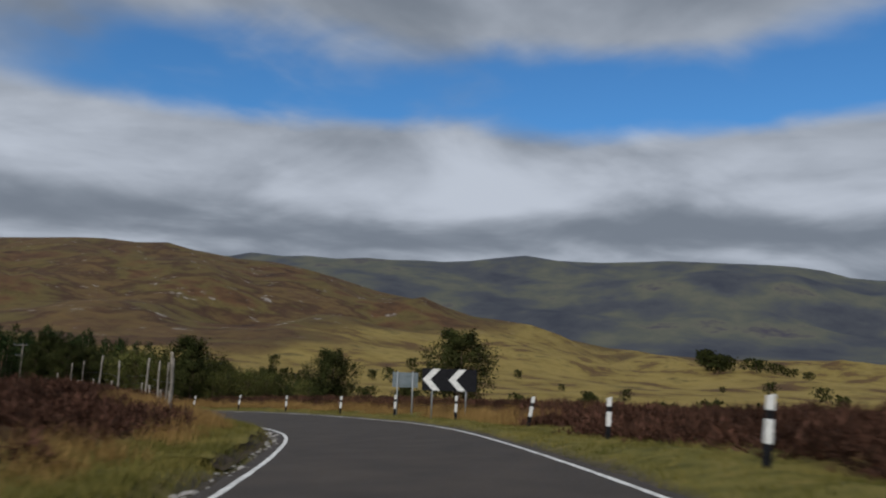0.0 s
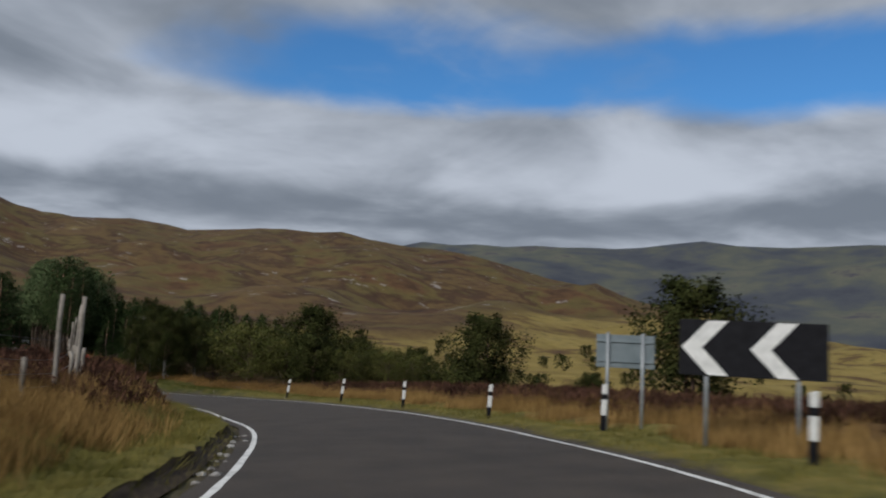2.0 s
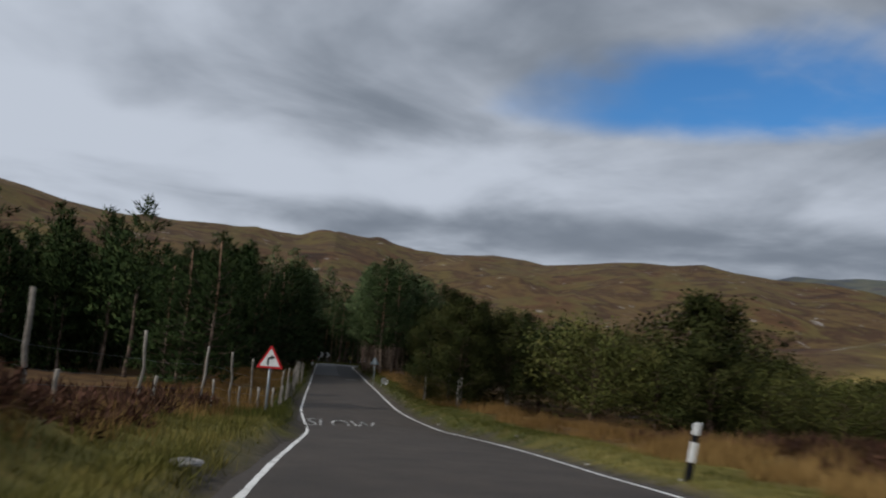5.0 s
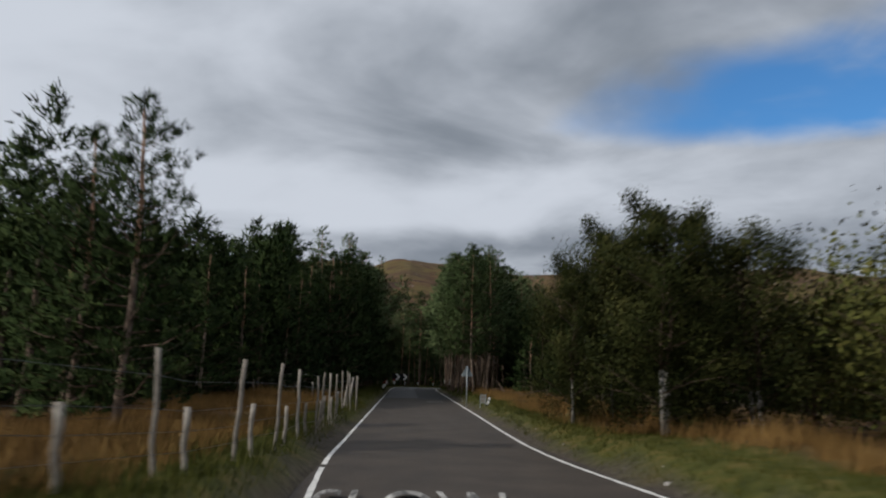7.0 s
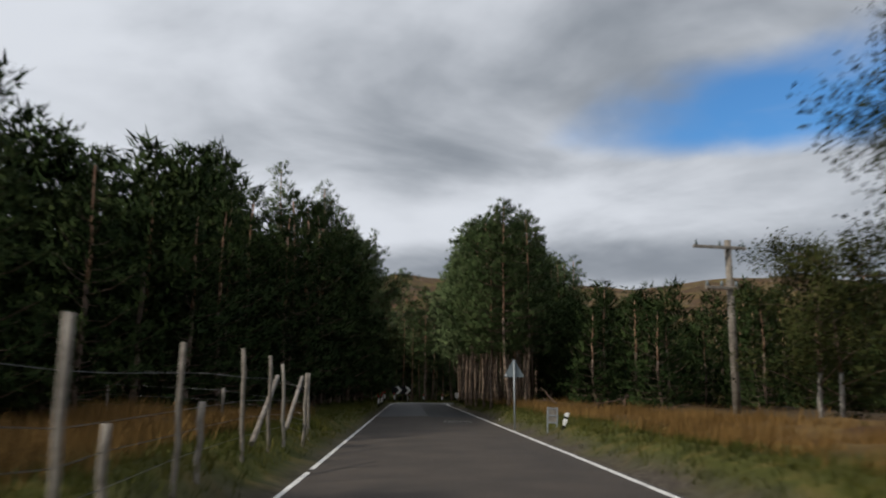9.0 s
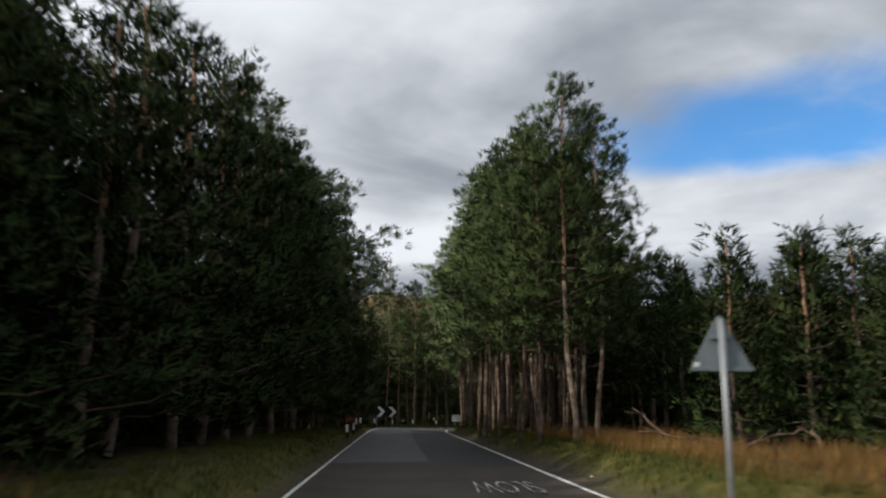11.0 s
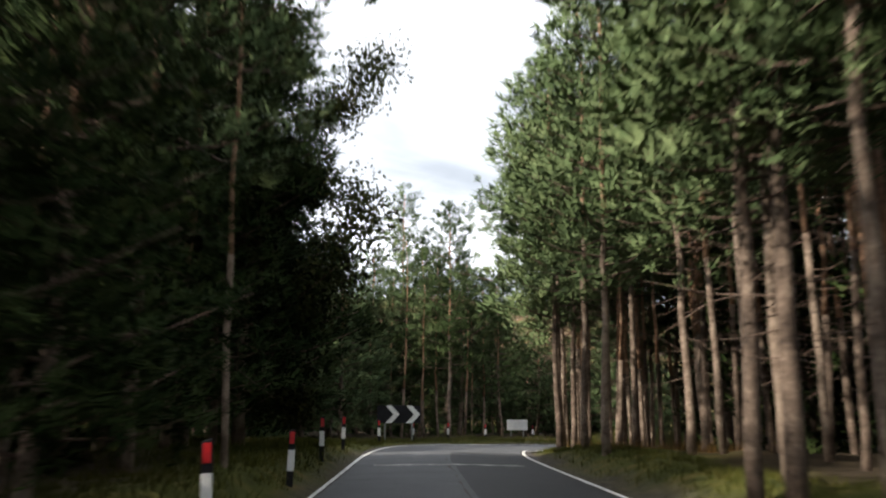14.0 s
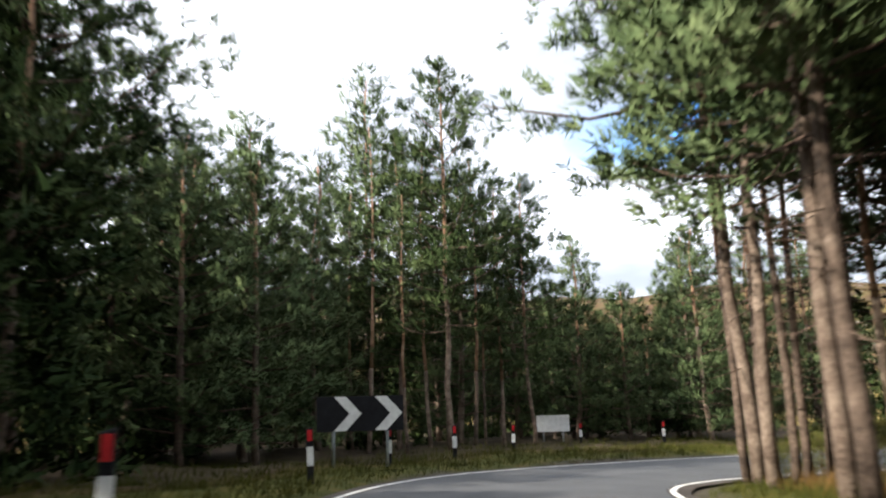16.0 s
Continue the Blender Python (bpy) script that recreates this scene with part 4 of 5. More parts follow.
# left wood: the front row, then the depth behind it
for i in range(27):
    y = 27 + (i + rt.uniform(-0.3, 0.3)) * 2.2
    if y > 79:
        break
    h = float(np.interp(y, (27, 33, 38, 48, 54, 59, 61, 66, 69, 79), (6.8, 8.4, 9.4, 10.2, 11.6, 11.8, 10.4, 10.4, 11.8, 12.0)))
    x = float(np.interp(y, (27, 33, 40, 50, 54, 59, 61, 66, 68, 71, 73, 79), (-7.2, -6.9, -5.7, -4.9, -4.4, -4.3, -6.6, -6.6, -4.9, -4.9, -7.2, -7.6)))
    if y > 72:
        continue
    if 53.6 < y < 60.0:
        h = 6.4
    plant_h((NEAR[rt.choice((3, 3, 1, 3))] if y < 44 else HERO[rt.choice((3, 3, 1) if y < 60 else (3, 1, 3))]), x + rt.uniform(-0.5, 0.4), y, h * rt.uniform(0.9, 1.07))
for i in range(16):
    y = 42 + (i + rt.uniform(-0.4, 0.4)) * 2.4
    if y > 72:
        break
    if 54 < y < 60:
        continue
    plant(STEM[i % 2], -6.6 + rt.uniform(-1.2, 0.9), y, rt.uniform(0.78, 0.98), rt.uniform(0, 360))
for x, y, h in ((-7.8, 84.4, 13.6), (-9.6, 86.6, 12.6), (-10.8, 83.6, 12.4)):
    plant_h(HERO[1], x, y, h)
for x, y, h in ((-6.6, 73.8, 5.6), (-7.6, 76.4, 6.2), (-6.9, 79.0, 5.8), (-8.0, 81.0, 6.6)):
    plant_h(HERO[3], x, y, h)
for x, y, h in ((-5.4, 67.0, 11.6), (-6.6, 71.6, 10.2)):
    plant_h(HERO[3], x, y, h)
for i in range(30):
    plant_wood(BACK[1], rt.uniform(-11.5, -7.4), 38 + i * 1.12 + rt.uniform(-0.4, 0.4), rt.uniform(0.42, 0.62), rt.uniform(0, 360))
plant(STEM[0], -5.4, 66.2, 1.0, 200)
slim = plant(STEM[0], -3.6, 62.9, 0.95, 20)
slim.matrix_basis = slim.matrix_basis @ Matrix.Diagonal((0.6, 0.6, 1, 1))
for x0, n, low in ((-8.6, 20, 1), (-11.5, 20, 1), (-15, 14, 0), (-19.5, 15, 1), (-25, 9, 1), (-31, 9, 1)):
    for i in range(n):
        y = 26 + (i + rt.uniform(-0.4, 0.4)) * 72 / n
        s = 0.76 + 0.2 * min(1, max(0, (y - 27) / 30))
        x = x0 + rt.uniform(-1.1, 1.1)
        if x > -16 and (70 + x * 0.36 < y - 4 < 76 + x * 0.36):
            s *= 0.5
        elif x > -13 and 52.5 < y < 59:
            s *= 0.68
        plant_wood(BACK[low], x, y, s * rt.uniform(0.85, 1.05), rt.uniform(0, 360))
for i in range(16):
    plant_wood(BACK[0], rt.uniform(-12.5, -8.2), 26.5 + i * 1.0, rt.uniform(0.82, 0.94) * (0.7 + 0.024 * i), rt.uniform(0, 360))
# the wood's near end, set back behind the fence
for i in range(36):
    y = 10 + rt.uniform(0, 18)
    p = NEAR[3] if i % 3 == 0 else rt.choice((BACK[0], BACK[1], BACK[1]))
    x = -10.0 - (27 - y) * 0.55 - rt.uniform(0, 15) * (0.25 if i % 3 == 0 else 1)
    s = rt.uniform(0.62, 0.86)
    (plant if i % 3 == 0 else plant_wood)(p, x, y, s, rt.uniform(0, 360))
for i in range(18):
    y = rt.uniform(8, 22)
    plant_wood(BACK[i % 2], -(y + 10.3) * 0.5 - 3.0 - rt.uniform(0, 14), y, rt.uniform(0.68, 0.82), rt.uniform(0, 360))
for i in range(14):
    plant_wood(BACK[1], rt.uniform(-20, -9.5), rt.uniform(21, 29), rt.uniform(0.7, 0.85), rt.uniform(0, 360))
for x, y, s in ((-7.3, 1.8, 0.78), (-8.8, 2.9, 0.74), (-9.8, 5.2, 0.66)):
    plant(NEAR[3], x, y, s, rt.uniform(0, 360))
for x, y, s in ((-9.9, 10.2, 0.7), (-11.3, 15.4, 0.7), (-9.9, 19.5, 0.68), (-9.0, 23.0, 0.66)):
    plant(NEAR[3], x, y, s, rt.uniform(0, 360))

for i in range(8):
    plant_h(NEAR[1], rt.uniform(-11.0, -8.6), 29 + i * 1.9, rt.uniform(9.6, 10.8) * min(1.08, 0.72 + 0.075 * i))

# right wood: thick trunks along its edge, slender ones behind
for x, y, h in ((4.3, 45.0, 10.6), (3.55, 46.3, 9.9), (5.6, 47.6, 10.8), (3.5, 50.1, 11.2), (6.0, 51.0, 11.5), (3.4, 54.6, 12.2), (4.6, 52.6, 11.8), (5.2, 57.4, 13.0), (3.3, 61.0, 13.2), (4.0, 61.7, 13.3), (3.45, 58.4, 12.6), (6.3, 63.0, 13.5), (5.4, 66.2, 13.8), (3.75, 70.6, 13.6), (5.2, 69.0, 13.2), (3.85, 73.5, 14.0), (5.9, 76.0, 14.2), (3.75, 77.4, 13.4), (3.95, 78.1, 14.0), (4.6, 79.0, 14.2), (4.65, 81.2, 13.8)):
    plant_h(HERO[0] if y < 58 else NEAR[rt.choice((0, 2))], x, y, h * rt.uniform(0.96, 1.04))
WIDE = make_pine(31, 13.2, 0.36, 4.3, 1.35, M_needle_lit, 0.11, "pine with wide boughs reaching over the bend", 3, True, 6)
stout = plant_h(NEAR[2], 3.5, 60.4, 13.0)
stout.matrix_basis = stout.matrix_basis @ Matrix.Diagonal((1.3, 1.3, 1, 1))
plant(WIDE, 5.0, 82.5, 1.0, 40)
plant(WIDE, -4.8, 62.4, 0.86, 160)
long = plant(WIDE, -4.7, 53.9, 0.8, 250)
long.matrix_basis = long.matrix_basis @ Matrix.Diagonal((1.25, 1.25, 1, 1))
plant(WIDE, -8.4, 85.5, 1.0, 300)
for x, y in ((5.0, 83.0), (5.3, 80.2), (5.9, 82.6), (6.5, 82.9), (7.0, 83.6), (7.6, 83.9), (7.8, 82.4), (8.8, 84.0), (9.8, 83.2), (11, 84.6), (8.3, 82.9), (9, 81.5), (12.2, 84.2), (10.6, 81.8), (13.2, 83.2)):
    plant(STEM[rt.choice((0, 1))] if x < 7 or rt.random() < 0.5 else NEAR[rt.choice((0, 2))], x, y, rt.uniform(0.9, 1.06), rt.uniform(0, 360))
for i in range(120):
    y = 54 + (i + rt.uniform(0, 1)) * 30 / 120
    x = 5.3 + rt.uniform(0, 1) ** 1.3 * 10
    if x > 5.0 + (y - 46) * 0.33:
        continue
    plant(STEM[i % 2], x, y, rt.uniform(0.82, 1.06), rt.uniform(0, 360))
for x0, n, low in ((9.6, 12, 0), (13.2, 15, 1), (17.5, 14, 1), (23, 10, 1), (30, 9, 1)):
    for i in range(n):
        y = 47 + (i + rt.uniform(-0.4, 0.4)) * 48 / n
        x = x0 + rt.uniform(-1.0, 1.0)
        if low == 0 and y > 84 or y > 84 and x < 20:
            continue
        s = rt.uniform(0.85, 1.05) * (0.8 if low else 1)
        plant_wood(BACK[low], x, y, min(s, low_limit(x, y) / (10.5 if low else 12.5) * rt.uniform(0.8, 1.0)), rt.uniform(0, 360))
for i in range(22):
    plant_wood(BACK[1], rt.uniform(9.5, 15.5), 58 + i * 1.1 + rt.uniform(-0.5, 0.5), rt.uniform(0.5, 0.72), rt.uniform(0, 360))
# low young pines on the right, and along the back of the bushes
for i in range(40):
    x, y = rt.uniform(8.6, 36), 39 + rt.uniform(0, 10)
    plant(YOUNG, x, y, min(1.25, low_limit(x, y) / 5.3) * rt.uniform(0.66, 1.0), rt.uniform(0, 360))
for i in range(26):
    x = rt.uniform(11, 56)
    plant_wood(BACK[1], x, 16 + rt.uniform(0, 16) - x * 0.16, rt.uniform(0.28, 0.45), rt.uniform(0, 360))
# beyond the bend
for i in range(46):
    x, y = rt.uniform(-28, 5), rt.uniform(92.5, 124)
    if y < 98 + max(0, x) * 1.4 and x > -3.5:
        continue
    if i % 3 == 0:
        plant(NEAR[3], x, y, rt.uniform(0.85, 1.15), rt.uniform(0, 360))
    else:
        plant_wood(BACK[1], x, y, rt.uniform(0.6, 0.8), rt.uniform(0, 360))
for x, y, s in ((-6.0, 98.0, 1.05), (-3.6, 99.5, 1.1), (-8.5, 97.0, 1.05), (4.6, 104.0, 1.0), (-4.6, 92.5, 0.9), (-6.4, 91.5, 0.95), (-8.4, 93, 1.0), (-10.5, 90, 1.0), (-5.4, 95, 1.1), (-3.2, 96, 0.8)):
    plant(HERO[2], x, y, s, rt.uniform(0, 360))
plant(HERO[0], 1.0, 95.0, 0.93, 40)
plant(NEAR[2], -1.7, 103.0, 1.1, 140)
plant(HERO[2], 2.0, 103.5, 1.15, 90)
plant(HERO[1], -0.6, 98.5, 0.9, 200)
plant(HERO[0], 4.1, 97.6, 0.69, 110)
plant(HERO[2], 6.9, 103.0, 0.85, 30)
for x, y, s in ((10.5, 98.0, 0.8), (13.0, 99.5, 0.85), (8.6, 101.5, 0.62), (16.0, 100.5, 0.9), (12.0, 103.0, 0.9)):
    plant(HERO[2], x, y, s, rt.uniform(0, 360))
for x, y in ((-1.6, 96.2), (-0.4, 95.4), (0.4, 96.6), (1.9, 96.4), (2.4, 97.6), (-2.2, 98.0), (3.2, 98.6), (1.2, 98.8)):
    plant(STEM[rt.choice((0, 1))], x, y, rt.uniform(0.6, 0.85), rt.uniform(0, 360))
for i in range(34):
    a, d = rt.uniform(7, 27), rt.uniform(34, 60)
    plant(YOUNG, -1 + d * math.sin(radians(a)), 70 + d * math.cos(radians(a)), rt.uniform(0.75, 1.15), rt.uniform(0, 360))
for i in range(16):
    plant_wood(BACK[1], -20 + i * 1.75 + rt.uniform(-0.5, 0.5), 107 + rt.uniform(0, 8), rt.uniform(0.6, 0.85), rt.uniform(0, 360))
for i in range(22):
    a, d = rt.uniform(22, 50), rt.uniform(33, 50)
    plant_wood(BACK[1], -1 + d * math.sin(radians(a)), 70 + d * math.cos(radians(a)), rt.uniform(0.4, 0.6), rt.uniform(0, 360))
for i in range(16):
    plant_wood(BACK[1], -36 + rt.uniform(-2, 2), 46 + i * 4, rt.uniform(0.6, 0.8), rt.uniform(0, 360))
for i in range(14):
    plant_wood(BACK[1], -20 + i * 2.4 + rt.uniform(-0.6, 0.6), 119 + rt.uniform(0, 5), rt.uniform(0.5, 0.62), rt.uniform(0, 360))

join_wood()
clear_unplanted(NEAR + STEM + HERO + [YOUNG, WIDE])

BIRCH = make_broadleaf(11, 6.6, 4.2, 0.07, 0.03, 46000, M_leaf, M_birchbark, "birch_tree", "wind-leaning birch with pale stems and dense green leaves", 0.06, 0.042, stems=2)
ROWAN = make_broadleaf(12, 5.2, 4.4, 0.07, 0.05, 22000, M_thornleaf, M_birchbark, "roadside_tree", "rounded dark green broadleaf tree on the verge", 0.05, 0.048, stems=2)
BUSH = make_broadleaf(13, 3.3, 5.4, 0.06, 0.03, 8200, M_bushleaf, M_dead, "willow_bush", "rounded yellow-green willow bush among tall grass", 0, 0.064, "bushes below the road", 3)
SMALL = make_broadleaf(14, 3.6, 3.3, 0.07, 0.0, 12500, M_thornleaf, M_dead, "thorn_tree", "small dark rounded tree on the moor", 0.03, 0.062, "bushes below the road", 2)
FARTREE = make_broadleaf(15, 5.0, 5.5, 0.12, 0.03, 450, M_leaf, M_dead, "field_tree", "small dark tree standing in the pasture", 0.0, 0.32, "trees in the valley", 1)
plant(BIRCH, 5.3, 2.6, 0.9, 20)
for x, y, h, w in ((4.35, 8.5, 0.8, 0.75), (6.0, 10.2, 1.03, 0.85)):
    slim = plant(BIRCH, x, y, h, 35)
    slim.matrix_basis = slim.matrix_basis @ Matrix.Diagonal((w, w, 1, 1))
plant(ROWAN, 6.9, 5.6, 0.95, 50)
plant(ROWAN, 8.2, 4.2, 1.05, 120)
plant(ROWAN, 7.4, 12.5, 1.1, 150)
plant(ROWAN, 10.5, 24.0, 0.95, 10)
ASH = make_broadleaf(16, 11.4, 6.2, 0.14, 0.04, 64000, M_leaf, M_bark, "broadleaf_tree", "tall dark leafy tree overhanging the shaded road edge", 0.0, 0.062)
plant(ASH, -4.9, 69.9, 1.0, 70)
for x, y, s in ((12.2, 1.0, 1.3), (15.0, 0.0, 1.0), (10.4, 5.5, 0.9), (18.5, 1.0, 1.15), (21, 4, 1.0), (25, 0, 0.95), (15, 8, 1.25), (29, 2, 1.0), (34, 0, 0.95), (17.5, -6, 0.8), (13.5, 11, 1.2), (19.5, 9.5, 1.15), (24, 6.5, 1.2), (28.5, 7.5, 1.1), (38, 5, 1.1)):
    plant(BUSH, x, y, s, rt.uniform(0, 360))
# Small willow copies added as undergrowth, to cover the road behind the trunks.
for x, y, s in ((6.4, 84.7, 0.2), (7.6, 85.2, 0.26), (8.8, 85.6, 0.3), (10.2, 86.0, 0.28), (11.6, 86.4, 0.32), (13.4, 86.6, 0.34), (9.6, 84.8, 0.22)):
    plant(BUSH, x, y, s, rt.uniform(0, 360))
for x, y, s in ((17.2, 0.5, 1.85), (15.4, -4.7, 1.2), (13.1, -31.0, 1.15), (15.8, -42.5, 1.45), (21, 8, 1.2), (26, 7, 1.3), (32, -20, 0.8), (22, -50, 0.45), (36, -40, 0.6), (44, -22, 0.8), (34, 9, 1.4), (40, 3, 1.2), (27, -56, 0.4), (31, -60, 0.35)):
    plant(SMALL, x, y, s, rt.uniform(0, 360))
for i in range(46):
    a, r = rt.uniform(22, 78), rt.uniform(100, 340)
    plant(FARTREE, CX + r * math.sin(radians(a)), CY + r * math.cos(radians(a)), rt.uniform(0.45, 1.1), rt.uniform(0, 360))
for i in range(26):
    q = rt.random() ** 1.6
    a, r = 65.0 + 7.0 * q, 520 + rt.uniform(-30, 40)
    plant(FARTREE, CX + r * math.sin(radians(a)), CY + r * math.cos(radians(a)), rt.uniform(1.7, 2.2) * (1 - 0.55 * q), rt.uniform(0, 360))
for i in range(34):
    a, r = rt.choice((31, 36, 44, 52, 57, 63)) + rt.uniform(-3, 3), rt.uniform(60, 170)
    plant(FARTREE, CX + r * math.sin(radians(a)), CY + r * math.cos(radians(a)), rt.uniform(0.22, 0.5), rt.uniform(0, 360))

# ---- signs and posts ----
POSTS = ((-15.5, -78.2, 4, 2), (-10.15, -72.2, 2, 0), (-5.24, -65.9, 9, 3), (-1.9, -59.4, 1, 0), (0.45, -53.0, 2, 0), (2.15, -46.55, 3, 0), (3.6, -39.15, 2, 0), (4.45, -32.1, 7, 0), (4.5, -25.6, 8, 0))
for x, y, lx, ly in POSTS:
    k = nearest([x], [y])[0][0]
    post_bw(x, y, lx, ly, -math.degrees(math.atan2(TAN[k, 0], TAN[k, 1])))
for x, y, lx, h in ((-2.9, 59.3, -2, 0.98), (-2.9, 64.6, 1, 0.98), (-3.0, 70.1, -1, 0.98), (-3.0, 75.6, 1, 0.98), (-2.25, 83.4, -2, 0.92), (-0.95, 89.0, 1, 0.9), (0.76, 90.9, 0, 0.85), (2.9, 94.8, 1, 0.8), (6.1, 99.3, 0, 0.75), (8.6, 97.5, 0, 0.75)):
    post_bw(x, y, lx, 0, 8 if x < 1 else -12, h, True)
chevron_board(0.25, -56.9, 5.22, -47, -1, "black road sign with two white chevrons pointing along the bend", 1.26)
plain_board(1.1, -53.0, 5.05, 1.28, 0.74, -48, M_signback, "grey back of a rectangular road sign on two posts")
warning_sign(-3.3, -13.0, 2.4, 0.85, -5, False, "red-bordered triangular warning sign with a right-bend arrow")
warning_sign(2.75, 30.8, 1.73, 0.75, 2, True, "grey back of a triangular warning sign on a single post")
chevron_board(-1.6, 88.5, 1.2, 4, 1, "black road sign with two white chevrons pointing into the bend")
plain_board(5.35, 100.6, 0.6, 1.25, 0.62, -5, M_white, "white rectangular road sign on two posts beyond the bend", False)
post_bw(3.4, 25.6, 16, -8, -4, 0.55)
notice_frame(3.3, 26.6, 8)
slow_word(-0.7, -6.0, 1.0, 4.2, False)
slow_word(1.14, 36.7, 0.42, 3.0, True)


# ---- fence along the left ----
FENCE = [(-15, -60, 0), (-12.2, -54.4, 0), (-9.2, -46.2, 0), (-7.9, -37.5, 0), (-7.1, -31.7, 0), (-6.4, -27, 0), (-5.3, -19, 0), (-4.5, -14, 0), (-3.65, -8.5, 0), (-3.25, -3, 0), (-3.2, 4, 0), (-3.2, 10, 0), (-3.25, 18, 0), (-3.3, 21.7, 0), (-5.5, 22.6, 0), (-10, 23.6, 0), (-16, 24.4, 0)]
fline = spline(FENCE, 0.5)
fence = thing("wire_fence", pose(0, 0, 0), "old wire fence of tall and short weathered posts", "fence")
rf = random.Random(3)


def fence_post_mesh(h, r, seed):
    rs = np.random.RandomState(seed)
    hs = np.linspace(-0.3, h, 6)
    t = tube([(rs.normal(0, 0.012), rs.normal(0, 0.012), z) for z in hs], [r * rs.uniform(0.9, 1.1) for _ in hs], 7)
    me = bpy.data.meshes.new("fence_post")
    t.to_mesh(me)
    t.free()
    me.materials.append(M_post)
    return me


TALL = [fence_post_mesh(2.0, 0.042, 31), fence_post_mesh(1.85, 0.037, 32), fence_post_mesh(1.95, 0.046, 33)]
SHORT = [fence_post_mesh(0.72, 0.036, 34), fence_post_mesh(0.78, 0.04, 35)]
LOW = [fence_post_mesh(1.5, 0.032, 36), fence_post_mesh(1.42, 0.029, 37), fence_post_mesh(1.46, 0.035, 38)]
MID = [fence_post_mesh(1.72, 0.034, 39), fence_post_mesh(1.6, 0.032, 40)]
heads = []
spots = [(k, n % 2 == 0) for n, k in enumerate(range(0, len(fline), 4)) if fline[k, 1] < -47]
for y in (-46.2, -41.5, -37.6, -34.4, -31.7, -28.4, -25.2, -20.6, -16.2, -12.9, -10.4, -7.6, -4.6, -1.4, 2.1, 4.7, 6.35, 8.45, 11.35, 14.75, 16.9, 18.6, 20.2, 21.6):
    k = int(np.abs(fline[:, 1] - y).argmin())
    spots += [(k, True)] + ([(k + 2, False)] if y < 14 else [])
spots += [(k, n % 3 == 2) for n, k in enumerate(range(spots[-1][0] + 5, len(fline), 6))]
for k, tall in spots:
    x, y = fline[k, :2]
    ob = new("post", rf.choice((TALL if y < -22 else MID if y < -9 else LOW) if tall else SHORT))
    x, y = x + rf.uniform(-0.04, 0.04), y + rf.uniform(-0.1, 0.1)
    ob.matrix_basis = pose(x, y, gz(x, y), rf.uniform(-2, 2), rf.uniform(-1, 3), rf.uniform(0, 360))
    ob.parent = fence
    heads.append((x, y, gz(x, y)))
for hgt in (0.25, 0.5, 0.74, 1.1):
    t = tube([(x, y, z + hgt + rf.uniform(-0.02, 0.02)) for x, y, z in heads], [0.004] * len(heads), 3, False)
    part("wire", t, M_wire, fence)
for x, y in ((-3.25, 15.6), (-3.3, 19.4)):
    part("brace", tube([(x, y, gz(x, y) + 0.1), (x, y + 2.2, gz(x, y) + 1.15)], [0.045, 0.04], 7), M_post, fence, "slanting brace rail")


def power_pole(x, y, h):
    z = gz(x, y)
    e = thing("electricity_pole", pose(x, y, z, 0, 0, 12), "pale wooden electricity pole with two crossarms", "utility pole")
    part("mast", tube([(0, 0, -0.5), (0, 0, h * 0.5), (0, 0, h)], [0.13, 0.115, 0.1], 10), M_post, e)
    for zz, ln in ((h - 0.25, 1.8), (h - 1.5, 1.1)):
        arm = part("crossarm", box(ln, 0.09, 0.09, (-0.35, -0.1, zz), 0.01), M_post, e)
        for k in range(3):
            part("insulator", tube([(-0.35 - ln * 0.45 + k * ln * 0.45, -0.1, zz + 0.04), (-0.35 - ln * 0.45 + k * ln * 0.45, -0.1, zz + 0.2)], [0.045, 0.035], 8), M_signback, arm)
    return e


power_pole(8.95, 27.0, 5.5)


def fallen_branch(x, y, ln, turn, rise, seed):
    rs = np.random.RandomState(seed)
    e = thing("fallen_branch", pose(x, y, gz(x, y) + 0.06, 0, 0, turn), "bleached fallen pine branch lying in the grass", "branch", "fallen branches")
    pts = [(ln * k / 5, rs.normal(0, 0.06), rise * k / 5 + rs.normal(0, 0.03)) for k in range(6)]
    part("stem", tube(pts, [0.06 - 0.009 * k for k in range(6)], 6), M_dead, e)
    for k in (2, 3, 4):
        a = Vector(pts[k])
        part("twig", tube([a, a + Vector((0.3, rs.uniform(-0.5, 0.5), rs.uniform(0, 0.4)))], [0.02, 0.006], 5), M_dead, e)
    return e


for k, (x, y, ln, turn, rise) in enumerate(((7.2, 41.5, 2.6, 20, 0.5), (8.4, 43.0, 3.0, 160, 0.3), (9.2, 40.8, 2.0, 70, 0.6), (6.6, 44.0, 1.6, 110, 0.9), (10.5, 42.5, 2.4, -20, 0.4), (5.6, 57.0, 1.8, 40, 0.2))):
    fallen_branch(x, y, ln, turn, rise, 50 + k)


# ---- stones at the road's edge ----
def stone_mesh(seed):
    bm = bmesh.new()
    bmesh.ops.create_icosphere(bm, subdivisions=2, radius=1)
    rs = random.Random(seed)
    for v in bm.verts:
        v.co *= 0.8 + 0.3 * noise.noise(v.co * 1.3 + Vector((seed, 0, 0))) + rs.uniform(-0.04, 0.04)
        v.co.z *= 0.55
    me = bpy.data.meshes.new("stone")
    bm.to_mesh(me)
    bm.free()
    me.materials.append(M_stone)
    return me


STONES = [stone_mesh(k) for k in range(4)]
